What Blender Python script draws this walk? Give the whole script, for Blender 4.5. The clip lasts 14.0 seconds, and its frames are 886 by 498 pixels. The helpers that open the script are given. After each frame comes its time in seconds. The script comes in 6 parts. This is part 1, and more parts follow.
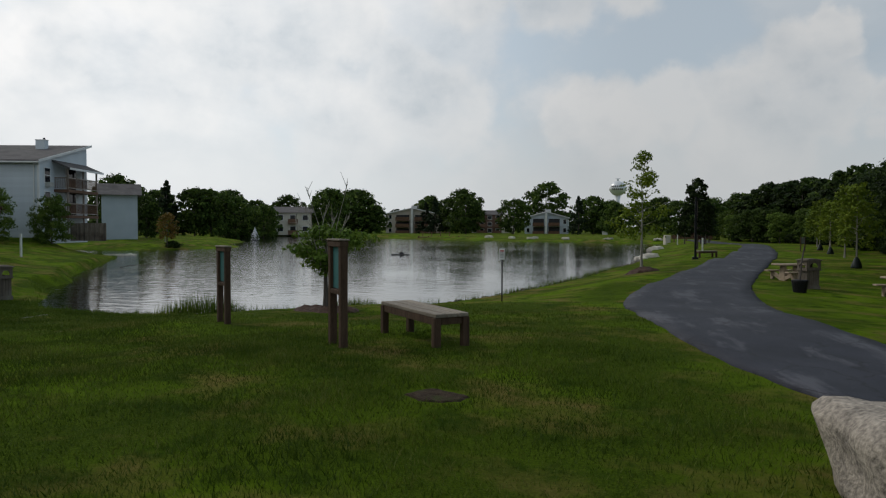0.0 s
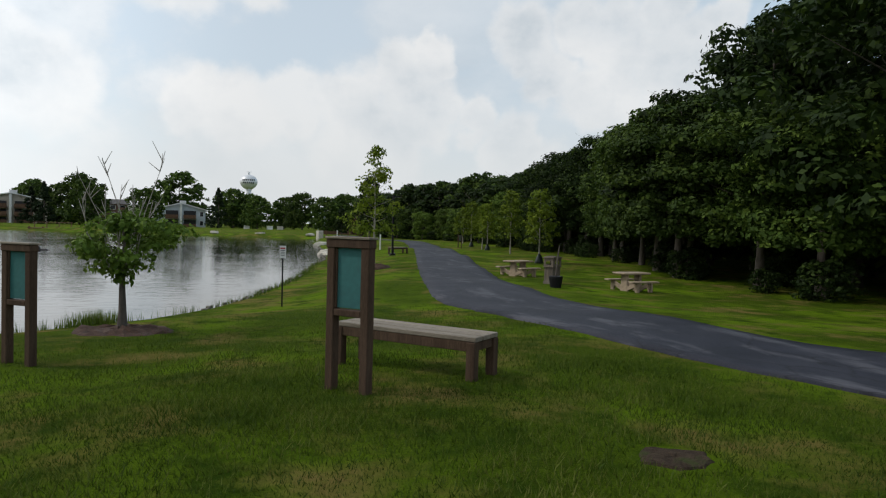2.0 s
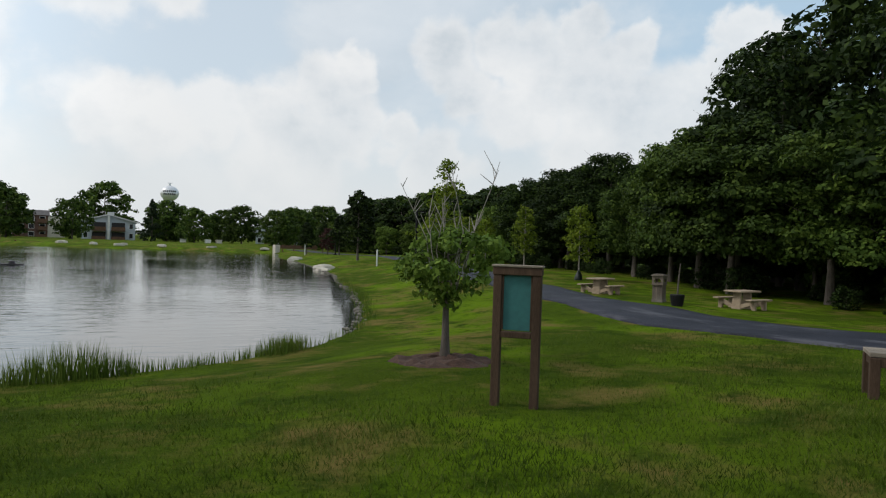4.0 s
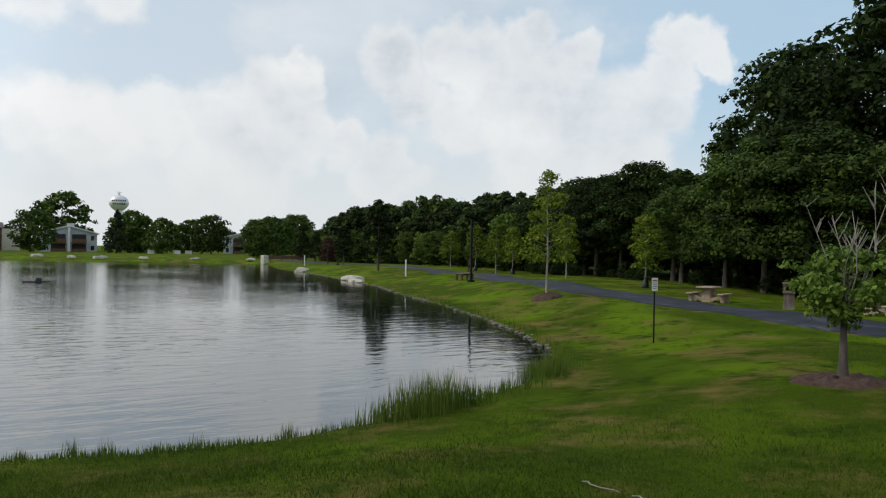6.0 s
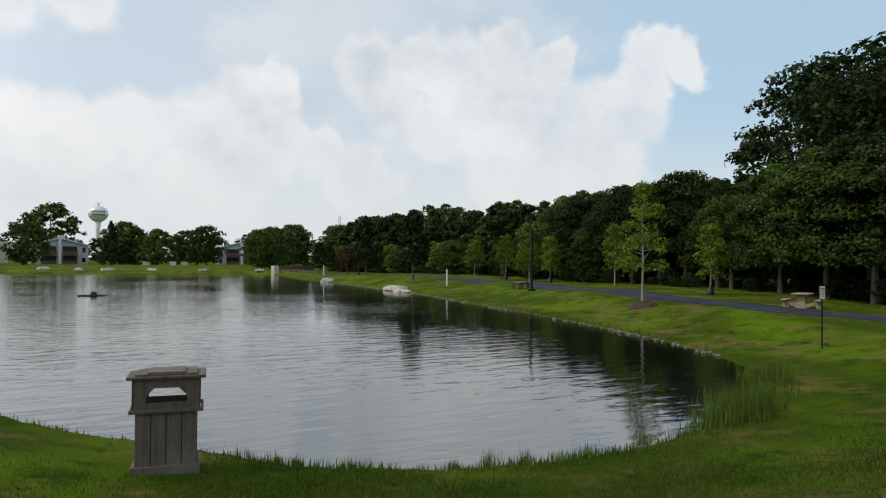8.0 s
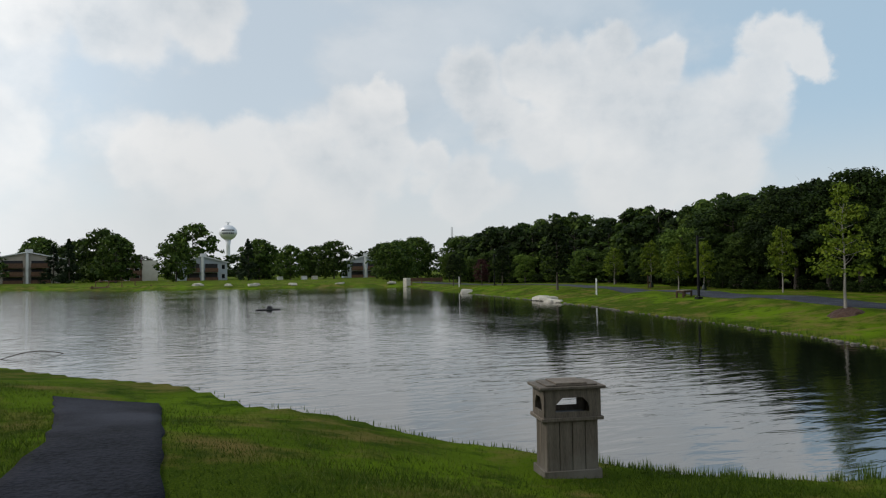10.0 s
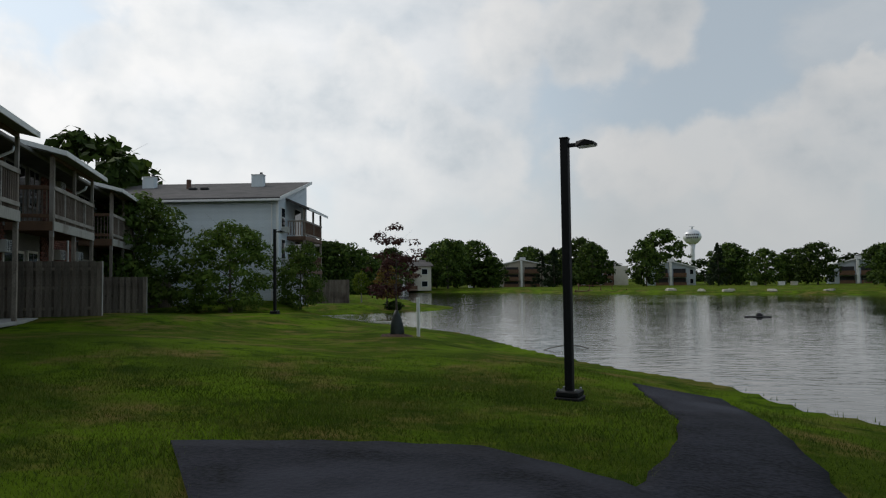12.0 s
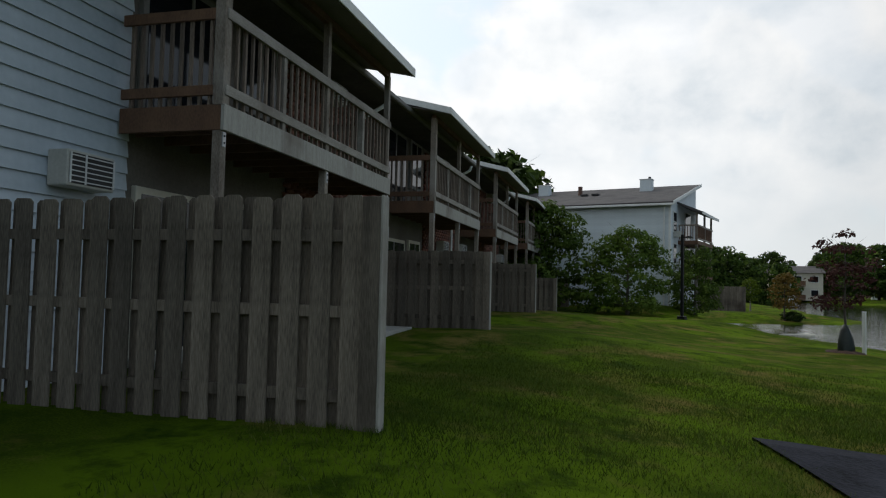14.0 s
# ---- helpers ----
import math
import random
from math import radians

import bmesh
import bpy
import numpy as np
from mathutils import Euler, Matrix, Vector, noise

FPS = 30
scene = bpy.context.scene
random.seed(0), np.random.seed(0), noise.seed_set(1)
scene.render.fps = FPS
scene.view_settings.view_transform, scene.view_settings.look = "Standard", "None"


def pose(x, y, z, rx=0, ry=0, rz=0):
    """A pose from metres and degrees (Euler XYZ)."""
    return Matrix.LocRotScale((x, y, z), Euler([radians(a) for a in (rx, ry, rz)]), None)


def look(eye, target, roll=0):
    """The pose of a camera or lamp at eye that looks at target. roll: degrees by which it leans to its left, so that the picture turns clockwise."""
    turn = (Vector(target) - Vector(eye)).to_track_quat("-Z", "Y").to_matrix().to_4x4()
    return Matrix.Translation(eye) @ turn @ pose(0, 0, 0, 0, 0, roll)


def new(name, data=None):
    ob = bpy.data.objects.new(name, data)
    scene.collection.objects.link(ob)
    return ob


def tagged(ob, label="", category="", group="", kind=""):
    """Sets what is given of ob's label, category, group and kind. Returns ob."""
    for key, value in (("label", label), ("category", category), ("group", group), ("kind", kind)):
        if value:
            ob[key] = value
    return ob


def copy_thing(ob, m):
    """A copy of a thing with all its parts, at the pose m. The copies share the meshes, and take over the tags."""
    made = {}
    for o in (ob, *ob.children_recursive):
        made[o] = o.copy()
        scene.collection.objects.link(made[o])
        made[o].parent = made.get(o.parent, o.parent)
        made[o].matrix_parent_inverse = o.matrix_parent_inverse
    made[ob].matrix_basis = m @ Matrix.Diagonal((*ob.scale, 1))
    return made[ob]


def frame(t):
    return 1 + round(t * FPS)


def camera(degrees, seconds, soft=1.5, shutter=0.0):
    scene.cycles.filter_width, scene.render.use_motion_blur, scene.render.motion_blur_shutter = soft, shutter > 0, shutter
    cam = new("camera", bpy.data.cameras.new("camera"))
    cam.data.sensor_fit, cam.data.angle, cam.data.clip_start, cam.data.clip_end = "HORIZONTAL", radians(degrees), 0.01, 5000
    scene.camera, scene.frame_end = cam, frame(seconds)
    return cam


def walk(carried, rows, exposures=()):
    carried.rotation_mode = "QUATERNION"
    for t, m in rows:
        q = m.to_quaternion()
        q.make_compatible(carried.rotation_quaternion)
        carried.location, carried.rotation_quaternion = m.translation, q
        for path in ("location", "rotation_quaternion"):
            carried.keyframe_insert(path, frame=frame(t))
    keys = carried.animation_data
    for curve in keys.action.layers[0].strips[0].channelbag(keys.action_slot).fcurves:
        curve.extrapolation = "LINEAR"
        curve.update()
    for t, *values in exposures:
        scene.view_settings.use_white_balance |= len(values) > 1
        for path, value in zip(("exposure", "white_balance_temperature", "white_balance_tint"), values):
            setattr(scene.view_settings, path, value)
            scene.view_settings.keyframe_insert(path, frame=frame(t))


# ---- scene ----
cam = camera(65.9, 14.0, soft=1.2)
PATH = [
    (0, (1.689, 2.208, 1.381), (1.282, 4.062, 1.32), 0.2),
    (0.5, (0.835, 2.732, 1.332), (0.814, 4.63, 1.263), 0.5),
    (1, (-0.105, 3.201, 1.308), (0.109, 5.087, 1.245), 0.9),
    (1.5, (-1.158, 3.699, 1.348), (-0.723, 5.548, 1.278), 1.3),
    (2.5, (-3.546, 5.025, 1.32), (-2.853, 6.793, 1.275), 1.7),
    (3, (-4.835, 5.726, 1.296), (-4.094, 7.475, 1.26), 2.0),
    (3.5, (-6.167, 6.387, 1.229), (-5.401, 8.125, 1.215), 2.2),
    (4, (-7.442, 7.145, 1.227), (-6.643, 8.868, 1.213), 1.9),
    (5.25, (-10.66, 8.93, 1.25), (-9.79, 10.62, 1.25), 1.4),
    (6.5, (-13.771, 10.576, 1.301), (-12.823, 12.223, 1.312), 0.9),
    (7, (-14.938, 11.004, 1.28), (-13.978, 12.644, 1.296), 0.9),
    (8.3, (-17.3, 12.2, 1.35), (-16.31, 13.84, 1.385), 0.25),
    (9.5, (-18.935, 12.913, 1.416), (-17.925, 14.522, 1.464), -0.5),
    (10, (-19.669, 12.851, 1.415), (-18.962, 14.614, 1.473), -0.8),
    (10.2, (-19.884, 12.703, 1.412), (-19.328, 14.519, 1.475), -1.0),
    (10.5, (-20.182, 12.574, 1.457), (-19.878, 14.449, 1.531), -1.0),
    (11, (-20.551, 12.243, 1.467), (-20.618, 14.14, 1.544), -1.0),
    (11.5, (-20.815, 12.011, 1.462), (-21.101, 13.888, 1.539), -0.9),
    (12, (-21.076, 11.883, 1.475), (-21.584, 13.711, 1.563), -0.7),
    (12.5, (-21.447, 11.547, 1.475), (-22.282, 13.252, 1.57), -0.1),
    (13, (-21.676, 11.154, 1.505), (-22.747, 12.721, 1.598), 0.6),
    (13.5, (-22.001, 10.813, 1.552), (-23.246, 12.245, 1.638), 0.8),
    (14, (-22.372, 10.283, 1.546), (-23.714, 11.625, 1.635), 1.3),
]
EXPOSURES = [(0, -0.58), (0.5, -0.48), (1, -0.36), (1.5, -0.2), (2.5, -0.04), (7, -0.02), (9.5, -0.08), (10, -0.18), (10.5, -0.24), (11, -0.4), (12, -0.56), (13, -0.58), (14, -0.38)]
walk(cam, [(t, look(e, g, r)) for t, e, g, r in PATH], EXPOSURES)

# ---- light ----
SUN_EL, SUN_AZ = radians(44), radians(-72)      # azimuth from +y towards +x
sun = new("sun", bpy.data.lights.new("sun", "SUN"))
sun.data.energy, sun.data.angle, sun.data.color = 1.5, radians(10), (1.0, 0.96, 0.9)
sun.matrix_world = look((math.sin(SUN_AZ) * math.cos(SUN_EL) * 100, math.cos(SUN_AZ) * math.cos(SUN_EL) * 100, math.sin(SUN_EL) * 100), (0, 0, 0))


def build_world():
    w = bpy.data.worlds.new("sky")
    scene.world = w
    w.use_nodes = True
    nt = w.node_tree
    nt.nodes.clear()
    N, L = nt.nodes.new, nt.links.new

    def math_n(op, a, b, c=None):
        n = N("ShaderNodeMath"); n.operation = op
        for k, v in enumerate((a, b, c)):
            if v is None:
                continue
            if isinstance(v, (int, float)):
                n.inputs[k].default_value = v
            else:
                L(v, n.inputs[k])
        return n.outputs[0]

    def span(v, a, b, c, d, smooth=False):
        n = N("ShaderNodeMapRange")
        if smooth:
            n.interpolation_type = "SMOOTHSTEP"
        for k, x in zip(("From Min", "From Max", "To Min", "To Max"), (a, b, c, d)):
            n.inputs[k].default_value = x
        L(v, n.inputs["Value"])
        return n.outputs[0]

    def mixc(f, a, c, mode="MIX"):
        n = N("ShaderNodeMix"); n.data_type = "RGBA"; n.blend_type = mode
        for key, v in (("Factor", f), ("A", a), ("B", c)):
            if isinstance(v, float):
                n.inputs[key].default_value = v
            elif isinstance(v, tuple):
                n.inputs[key].default_value = (*v, 1)
            else:
                L(v, n.inputs[key])
        return n.outputs["Result"]

    sky = N("ShaderNodeTexSky")
    sky.sky_type, sky.sun_disc = "NISHITA", False
    sky.sun_elevation, sky.sun_rotation = SUN_EL, SUN_AZ
    sky.air_density, sky.dust_density = 1.0, 1.5
    tc = N("ShaderNodeTexCoord")
    gen = tc.outputs["Generated"]
    sep = N("ShaderNodeSeparateXYZ"); L(gen, sep.inputs[0])
    z = sep.outputs["Z"]

    def cloud(lift):
        mp = N("ShaderNodeMapping")
        mp.inputs["Scale"].default_value = (1.0, 1.0, 1.45)
        mp.inputs["Location"].default_value = (CLOUD_AT[0], CLOUD_AT[1], CLOUD_AT[2] + lift)
        L(gen, mp.inputs[0])
        n = N("ShaderNodeTexNoise")
        n.inputs["Scale"].default_value, n.inputs["Detail"].default_value = 2.5, 10
        n.inputs["Roughness"].default_value, n.inputs["Distortion"].default_value = 0.56, 0.1
        L(mp.outputs[0], n.inputs["Vector"])
        return n.outputs["Fac"]

    def billows():
        """Heaped clouds: overlapping round masses, their outlines broken up by a noise."""
        warped = gen
        for scale, amp, detail in ((5.0, 0.11, 4), (19.0, 0.05, 8)):
            wn = N("ShaderNodeTexNoise")
            wn.inputs["Scale"].default_value, wn.inputs["Detail"].default_value, wn.inputs["Roughness"].default_value = scale, detail, 0.6
            L(gen, wn.inputs["Vector"])
            off = N("ShaderNodeVectorMath"); off.operation = "ADD"
            off.inputs[1].default_value = (-amp / 2, -amp / 2, -amp / 2)
            L(warped, off.inputs[0])
            warp = N("ShaderNodeVectorMath"); warp.operation = "MULTIPLY_ADD"
            warp.inputs[1].default_value = (amp, amp, amp)
            L(wn.outputs["Color"], warp.inputs[0]); L(off.outputs[0], warp.inputs[2])
            warped = warp.outputs[0]
        field = None
        for az, el, r in CLOUDS_EAST + CLOUDS_WEST:
            az, el = radians(az), radians(el)
            dn = N("ShaderNodeVectorMath"); dn.operation = "DISTANCE"
            L(warped, dn.inputs[0])
            dn.inputs[1].default_value = (math.sin(az) * math.cos(el), math.cos(az) * math.cos(el), math.sin(el))
            one = math_n("MULTIPLY_ADD", dn.outputs["Value"], -1.0 / radians(r), 1.0)
            field = one if field is None else math_n("SMOOTH_MAX", field, one, 0.25)
        return field

    here, above = cloud(0.0), cloud(0.07)
    # more cloud to the west and low down, more blue to the east and up
    bias = math_n("MULTIPLY_ADD", z, -0.20, math_n("MULTIPLY_ADD", sep.outputs["X"], -0.09, 0.085))
    cover = span(math_n("ADD", here, bias), 0.45, 0.56, 0.0, 1.0, True)
    # sunlit tops and grey undersides
    lit = math_n("SUBTRACT", here, above)
    thick = span(here, 0.40, 0.70, 0.0, 1.0)
    tone = math_n("MULTIPLY_ADD", lit, 2.8, math_n("MULTIPLY_ADD", thick, 0.10, 0.60))
    ramp = N("ShaderNodeValToRGB")
    e = ramp.color_ramp.elements
    e[0].position, e[0].color = 0.22, (0.50, 0.55, 0.59, 1)
    e[1].position, e[1].color = 0.92, (0.93, 0.92, 0.91, 1)
    mid = e.new(0.55); mid.color = (0.73, 0.755, 0.775, 1)
    L(tone, ramp.inputs[0])
    pale = mixc(span(sep.outputs["X"], 0.25, 0.85, 0.0, 1.0, True), (0.69, 0.78, 0.85), (0.50, 0.68, 0.83))
    blue = mixc(0.75, mixc(1.0, sky.outputs[0], (0.135, 0.135, 0.13), "MULTIPLY"), pale)
    heap = billows()
    # a thin broken veil everywhere, thick to the west, and heaped clouds in front of it
    veil = math_n("MULTIPLY", cover, span(sep.outputs["X"], -0.75, 0.35, 0.95, 0.3))
    col = mixc(veil, blue, ramp.outputs[0])
    puff = N("ShaderNodeTexNoise")
    puff.inputs["Scale"].default_value, puff.inputs["Detail"].default_value, puff.inputs["Roughness"].default_value = 9.0, 6, 0.55
    L(gen, puff.inputs["Vector"])
    body = math_n("MULTIPLY_ADD", lit, 1.8, span(heap, 0.0, 0.6, 0.95, 0.78, True))
    body = math_n("MULTIPLY_ADD", puff.outputs["Fac"], 1.5, math_n("SUBTRACT", body, 0.84))
    shade = N("ShaderNodeValToRGB")
    e = shade.color_ramp.elements
    e[0].position, e[0].color = 0.25, (0.56, 0.62, 0.67, 1)
    e[1].position, e[1].color = 0.95, (0.90, 0.90, 0.895, 1)
    mid = e.new(0.6); mid.color = (0.765, 0.79, 0.81, 1)
    L(body, shade.inputs[0])
    col = mixc(math_n("MULTIPLY", span(heap, -0.05, 0.34, 0.0, 1.0, True), 0.78), col, shade.outputs[0])
    haze = span(z, 0.02, 0.22, 0.85, 0.0, True)
    col = mixc(haze, col, (0.745, 0.775, 0.79))
    # brighter towards the veiled sun in the north-west, and overhead
    west = N("ShaderNodeVectorMath"); west.operation = "DOT_PRODUCT"
    L(gen, west.inputs[0]); west.inputs[1].default_value = (-0.75, 0.62, 0.22)
    glow = span(west.outputs["Value"], 0.6, 1.0, 1.0, WEST_GLOW, True)
    high = span(z, 0.38, 0.95, 1.0, 0.95, True)
    bg = N("ShaderNodeBackground")
    L(math_n("MULTIPLY", glow, high), bg.inputs["Strength"])
    L(col, bg.inputs[0])
    out = N("ShaderNodeOutputWorld")
    L(bg.outputs[0], out.inputs[0])


CLOUD_AT, WEST_GLOW = (0.37, 0.1, 0.22), 1.55
# heaped clouds: azimuth, elevation and half-width in degrees
CLOUDS_EAST = [(36.4, 18.2, 2.6), (29.1, 16.6, 2.6), (32.4, 15.5, 3.8), (24.6, 15.7, 3.0), (27.0, 13.0, 3.0), (40.6, 16.0, 2.4), (37.3, 12.8, 5.0), (42.3, 10.8, 5.0),
               (37.6, 7.8, 6.0), (31.0, 11.2, 3.4), (48.8, 16.2, 2.3), (51.0, 15.3, 1.8), (47.8, 13.4, 2.6), (46.0, 10.8, 3.6), (44.0, 6.8, 4.5), (16.9, 13.0, 2.3),
               (14.0, 11.6, 2.9), (10.5, 10.3, 3.4), (6.2, 9.6, 3.4), (16.2, 9.0, 3.4), (20.6, 9.2, 2.3), (24.5, 7.0, 3.6), (2.0, 8.5, 4.0), (12.0, 6.2, 5.0)]
CLOUDS_WEST = [(-1.0, 9.4, 3.4), (-3.5, 19.5, 4.5), (-10.5, 20.0, 4.5), (2.0, 20.5, 4.0), (-22.0, 16.8, 4.0), (-19.0, 15.0, 2.5), (-25.0, 13.0, 5.0),
               (-31.0, 14.6, 5.0), (-15.4, 11.5, 4.0), (-12.6, 9.4, 4.5), (-33.0, 11.0, 4.0), (-42.0, 11.5, 3.0), (-36.5, 18.6, 4.0), (-42.0, 16.6, 3.5), (-20.0, 8.0, 5.0)]
build_world()


# ---- materials ----
def mat(name, c1, c2, rough=0.8, scale=3.0, fine=40.0, bump=0.3, bump_d=0.01, metal=0.0, c3=None, stretch=(1, 1, 1), per_object=0.0, spec=0.5, per_island=0.0):
    """Two-scale noise material: c1 to c2 by coarse noise, c3 (stains) by a second, fine noise for relief."""
    m = bpy.data.materials.new(name)
    m.use_nodes = True
    nt = m.node_tree
    N, L = nt.nodes.new, nt.links.new
    b = nt.nodes["Principled BSDF"]
    tc = N("ShaderNodeTexCoord")
    mp = N("ShaderNodeMapping"); mp.inputs["Scale"].default_value = stretch
    L(tc.outputs["Object"], mp.inputs[0])
    n1 = N("ShaderNodeTexNoise"); n1.inputs["Scale"].default_value = scale; n1.inputs["Detail"].default_value = 5
    n2 = N("ShaderNodeTexNoise"); n2.inputs["Scale"].default_value = fine; n2.inputs["Detail"].default_value = 4
    L(mp.outputs[0], n1.inputs["Vector"]); L(mp.outputs[0], n2.inputs["Vector"])
    avg = N("ShaderNodeMath"); avg.operation = "MULTIPLY_ADD"
    L(n2.outputs["Fac"], avg.inputs[0]); avg.inputs[1].default_value = 0.5
    half = N("ShaderNodeMath"); half.operation = "MULTIPLY"; half.inputs[1].default_value = 0.5
    L(n1.outputs["Fac"], half.inputs[0]); L(half.outputs[0], avg.inputs[2])
    ramp = N("ShaderNodeValToRGB")
    ramp.color_ramp.elements[0].position, ramp.color_ramp.elements[0].color = 0.36, (*c1, 1)
    ramp.color_ramp.elements[1].position, ramp.color_ramp.elements[1].color = 0.64, (*c2, 1)
    L(avg.outputs[0], ramp.inputs[0])
    col = ramp.outputs[0]
    if c3:
        n3 = N("ShaderNodeTexNoise"); n3.inputs["Scale"].default_value = scale * 0.35; n3.inputs["Detail"].default_value = 6
        L(tc.outputs["Object"], n3.inputs["Vector"])
        r3 = N("ShaderNodeMapRange"); r3.inputs["From Min"].default_value, r3.inputs["From Max"].default_value = 0.52, 0.68
        L(n3.outputs["Fac"], r3.inputs["Value"])
        mx = N("ShaderNodeMix"); mx.data_type = "RGBA"; mx.inputs["B"].default_value = (*c3, 1)
        L(r3.outputs[0], mx.inputs["Factor"]); L(col, mx.inputs["A"])
        col = mx.outputs["Result"]
    if per_object:
        oi = N("ShaderNodeObjectInfo")
        mr = N("ShaderNodeMapRange"); mr.inputs["To Min"].default_value, mr.inputs["To Max"].default_value = 1 - per_object, 1 + per_object
        L(oi.outputs["Random"], mr.inputs["Value"])
        hsv = N("ShaderNodeHueSaturation")
        L(mr.outputs[0], hsv.inputs["Value"]); L(col, hsv.inputs["Color"])
        col = hsv.outputs[0]
    if per_island:
        geo = N("ShaderNodeNewGeometry")
        mi = N("ShaderNodeMapRange"); mi.inputs["To Min"].default_value, mi.inputs["To Max"].default_value = 1 - per_island, 1 + per_island
        L(geo.outputs["Random Per Island"], mi.inputs["Value"])
        hs = N("ShaderNodeHueSaturation")
        L(mi.outputs[0], hs.inputs["Value"]); L(col, hs.inputs["Color"])
        col = hs.outputs[0]
    L(col, b.inputs["Base Color"])
    b.inputs["Roughness"].default_value, b.inputs["Metallic"].default_value = rough, metal
    b.inputs["Specular IOR Level"].default_value = spec
    if bump:
        bp = N("ShaderNodeBump"); bp.inputs["Strength"].default_value = bump; bp.inputs["Distance"].default_value = bump_d
        L(avg.outputs[0], bp.inputs["Height"]); L(bp.outputs[0], b.inputs["Normal"])
    return m


def leaf_mat(name, c1, c2, c3):
    """Leaves: colour by leaf and by clump, with some light passing through."""
    m = bpy.data.materials.new(name)
    m.use_nodes = True
    nt = m.node_tree
    N, L = nt.nodes.new, nt.links.new
    b = nt.nodes["Principled BSDF"]
    geo = N("ShaderNodeNewGeometry")
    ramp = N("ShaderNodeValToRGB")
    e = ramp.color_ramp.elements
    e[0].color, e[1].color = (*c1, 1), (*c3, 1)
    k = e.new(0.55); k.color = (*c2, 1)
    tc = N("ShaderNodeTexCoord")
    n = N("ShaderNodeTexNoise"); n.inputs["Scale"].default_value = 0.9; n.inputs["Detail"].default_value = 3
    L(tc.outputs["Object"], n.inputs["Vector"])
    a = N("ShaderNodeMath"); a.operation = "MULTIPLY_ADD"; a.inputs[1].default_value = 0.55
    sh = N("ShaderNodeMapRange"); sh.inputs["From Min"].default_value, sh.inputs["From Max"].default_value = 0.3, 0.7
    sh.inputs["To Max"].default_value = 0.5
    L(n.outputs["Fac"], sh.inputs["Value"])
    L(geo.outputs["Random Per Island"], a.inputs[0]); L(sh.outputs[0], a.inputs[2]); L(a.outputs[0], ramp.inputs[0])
    oi = N("ShaderNodeObjectInfo")
    mr = N("ShaderNodeMapRange"); mr.inputs["To Min"].default_value, mr.inputs["To Max"].default_value = 0.75, 1.3
    L(oi.outputs["Random"], mr.inputs["Value"])
    hsv = N("ShaderNodeHueSaturation"); L(mr.outputs[0], hsv.inputs["Value"]); L(ramp.outputs[0], hsv.inputs["Color"])
    L(hsv.outputs[0], b.inputs["Base Color"])
    b.inputs["Roughness"].default_value = 0.65
    b.inputs["Specular IOR Level"].default_value = 0.12
    tr = N("ShaderNodeBsdfTranslucent"); L(hsv.outputs[0], tr.inputs["Color"])
    mx = N("ShaderNodeMixShader"); mx.inputs[0].default_value = 0.25
    L(b.outputs[0], mx.inputs[1]); L(tr.outputs[0], mx.inputs[2])
    L(mx.outputs[0], nt.nodes["Material Output"].inputs[0])
    return m


def grass_mat():
    m = bpy.data.materials.new("lawn")
    m.use_nodes = True
    nt = m.node_tree
    N, L = nt.nodes.new, nt.links.new
    b = nt.nodes["Principled BSDF"]
    tc = N("ShaderNodeTexCoord")

    def noise_n(scale, detail, rough=0.5):
        n = N("ShaderNodeTexNoise"); n.inputs["Scale"].default_value = scale; n.inputs["Detail"].default_value = detail
        n.inputs["Roughness"].default_value = rough
        L(tc.outputs["Object"], n.inputs["Vector"])
        return n.outputs["Fac"]

    def ramp(fac, p0, p1):
        r = N("ShaderNodeMapRange"); r.inputs["From Min"].default_value, r.inputs["From Max"].default_value = p0, p1
        L(fac, r.inputs["Value"])
        return r.outputs[0]

    def mixc(fac, a, bcol):
        x = N("ShaderNodeMix"); x.data_type = "RGBA"
        L(fac, x.inputs["Factor"])
        if isinstance(a, tuple):
            x.inputs["A"].default_value = (*a, 1)
        else:
            L(a, x.inputs["A"])
        if isinstance(bcol, tuple):
            x.inputs["B"].default_value = (*bcol, 1)
        else:
            L(bcol, x.inputs["B"])
        return x.outputs["Result"]

    fine = noise_n(55, 4, 0.7)
    c = mixc(ramp(fine, 0.3, 0.7), (0.018, 0.038, 0.003), (0.090, 0.134, 0.009))
    c = mixc(ramp(noise_n(0.33, 5), 0.44, 0.62), c, (0.102, 0.168, 0.007))
    c = mixc(ramp(noise_n(0.7, 6, 0.65), 0.50, 0.66), c, (0.165, 0.130, 0.038))
    c = mixc(ramp(noise_n(1.6, 6, 0.7), 0.5, 0.66), c, (0.028, 0.056, 0.004))
    L(c, b.inputs["Base Color"])
    b.inputs["Roughness"].default_value = 0.95
    b.inputs["Specular IOR Level"].default_value = 0.02
    bp = N("ShaderNodeBump"); bp.inputs["Strength"].default_value = 0.9; bp.inputs["Distance"].default_value = 0.04
    L(fine, bp.inputs["Height"]); L(bp.outputs[0], b.inputs["Normal"])
    return m


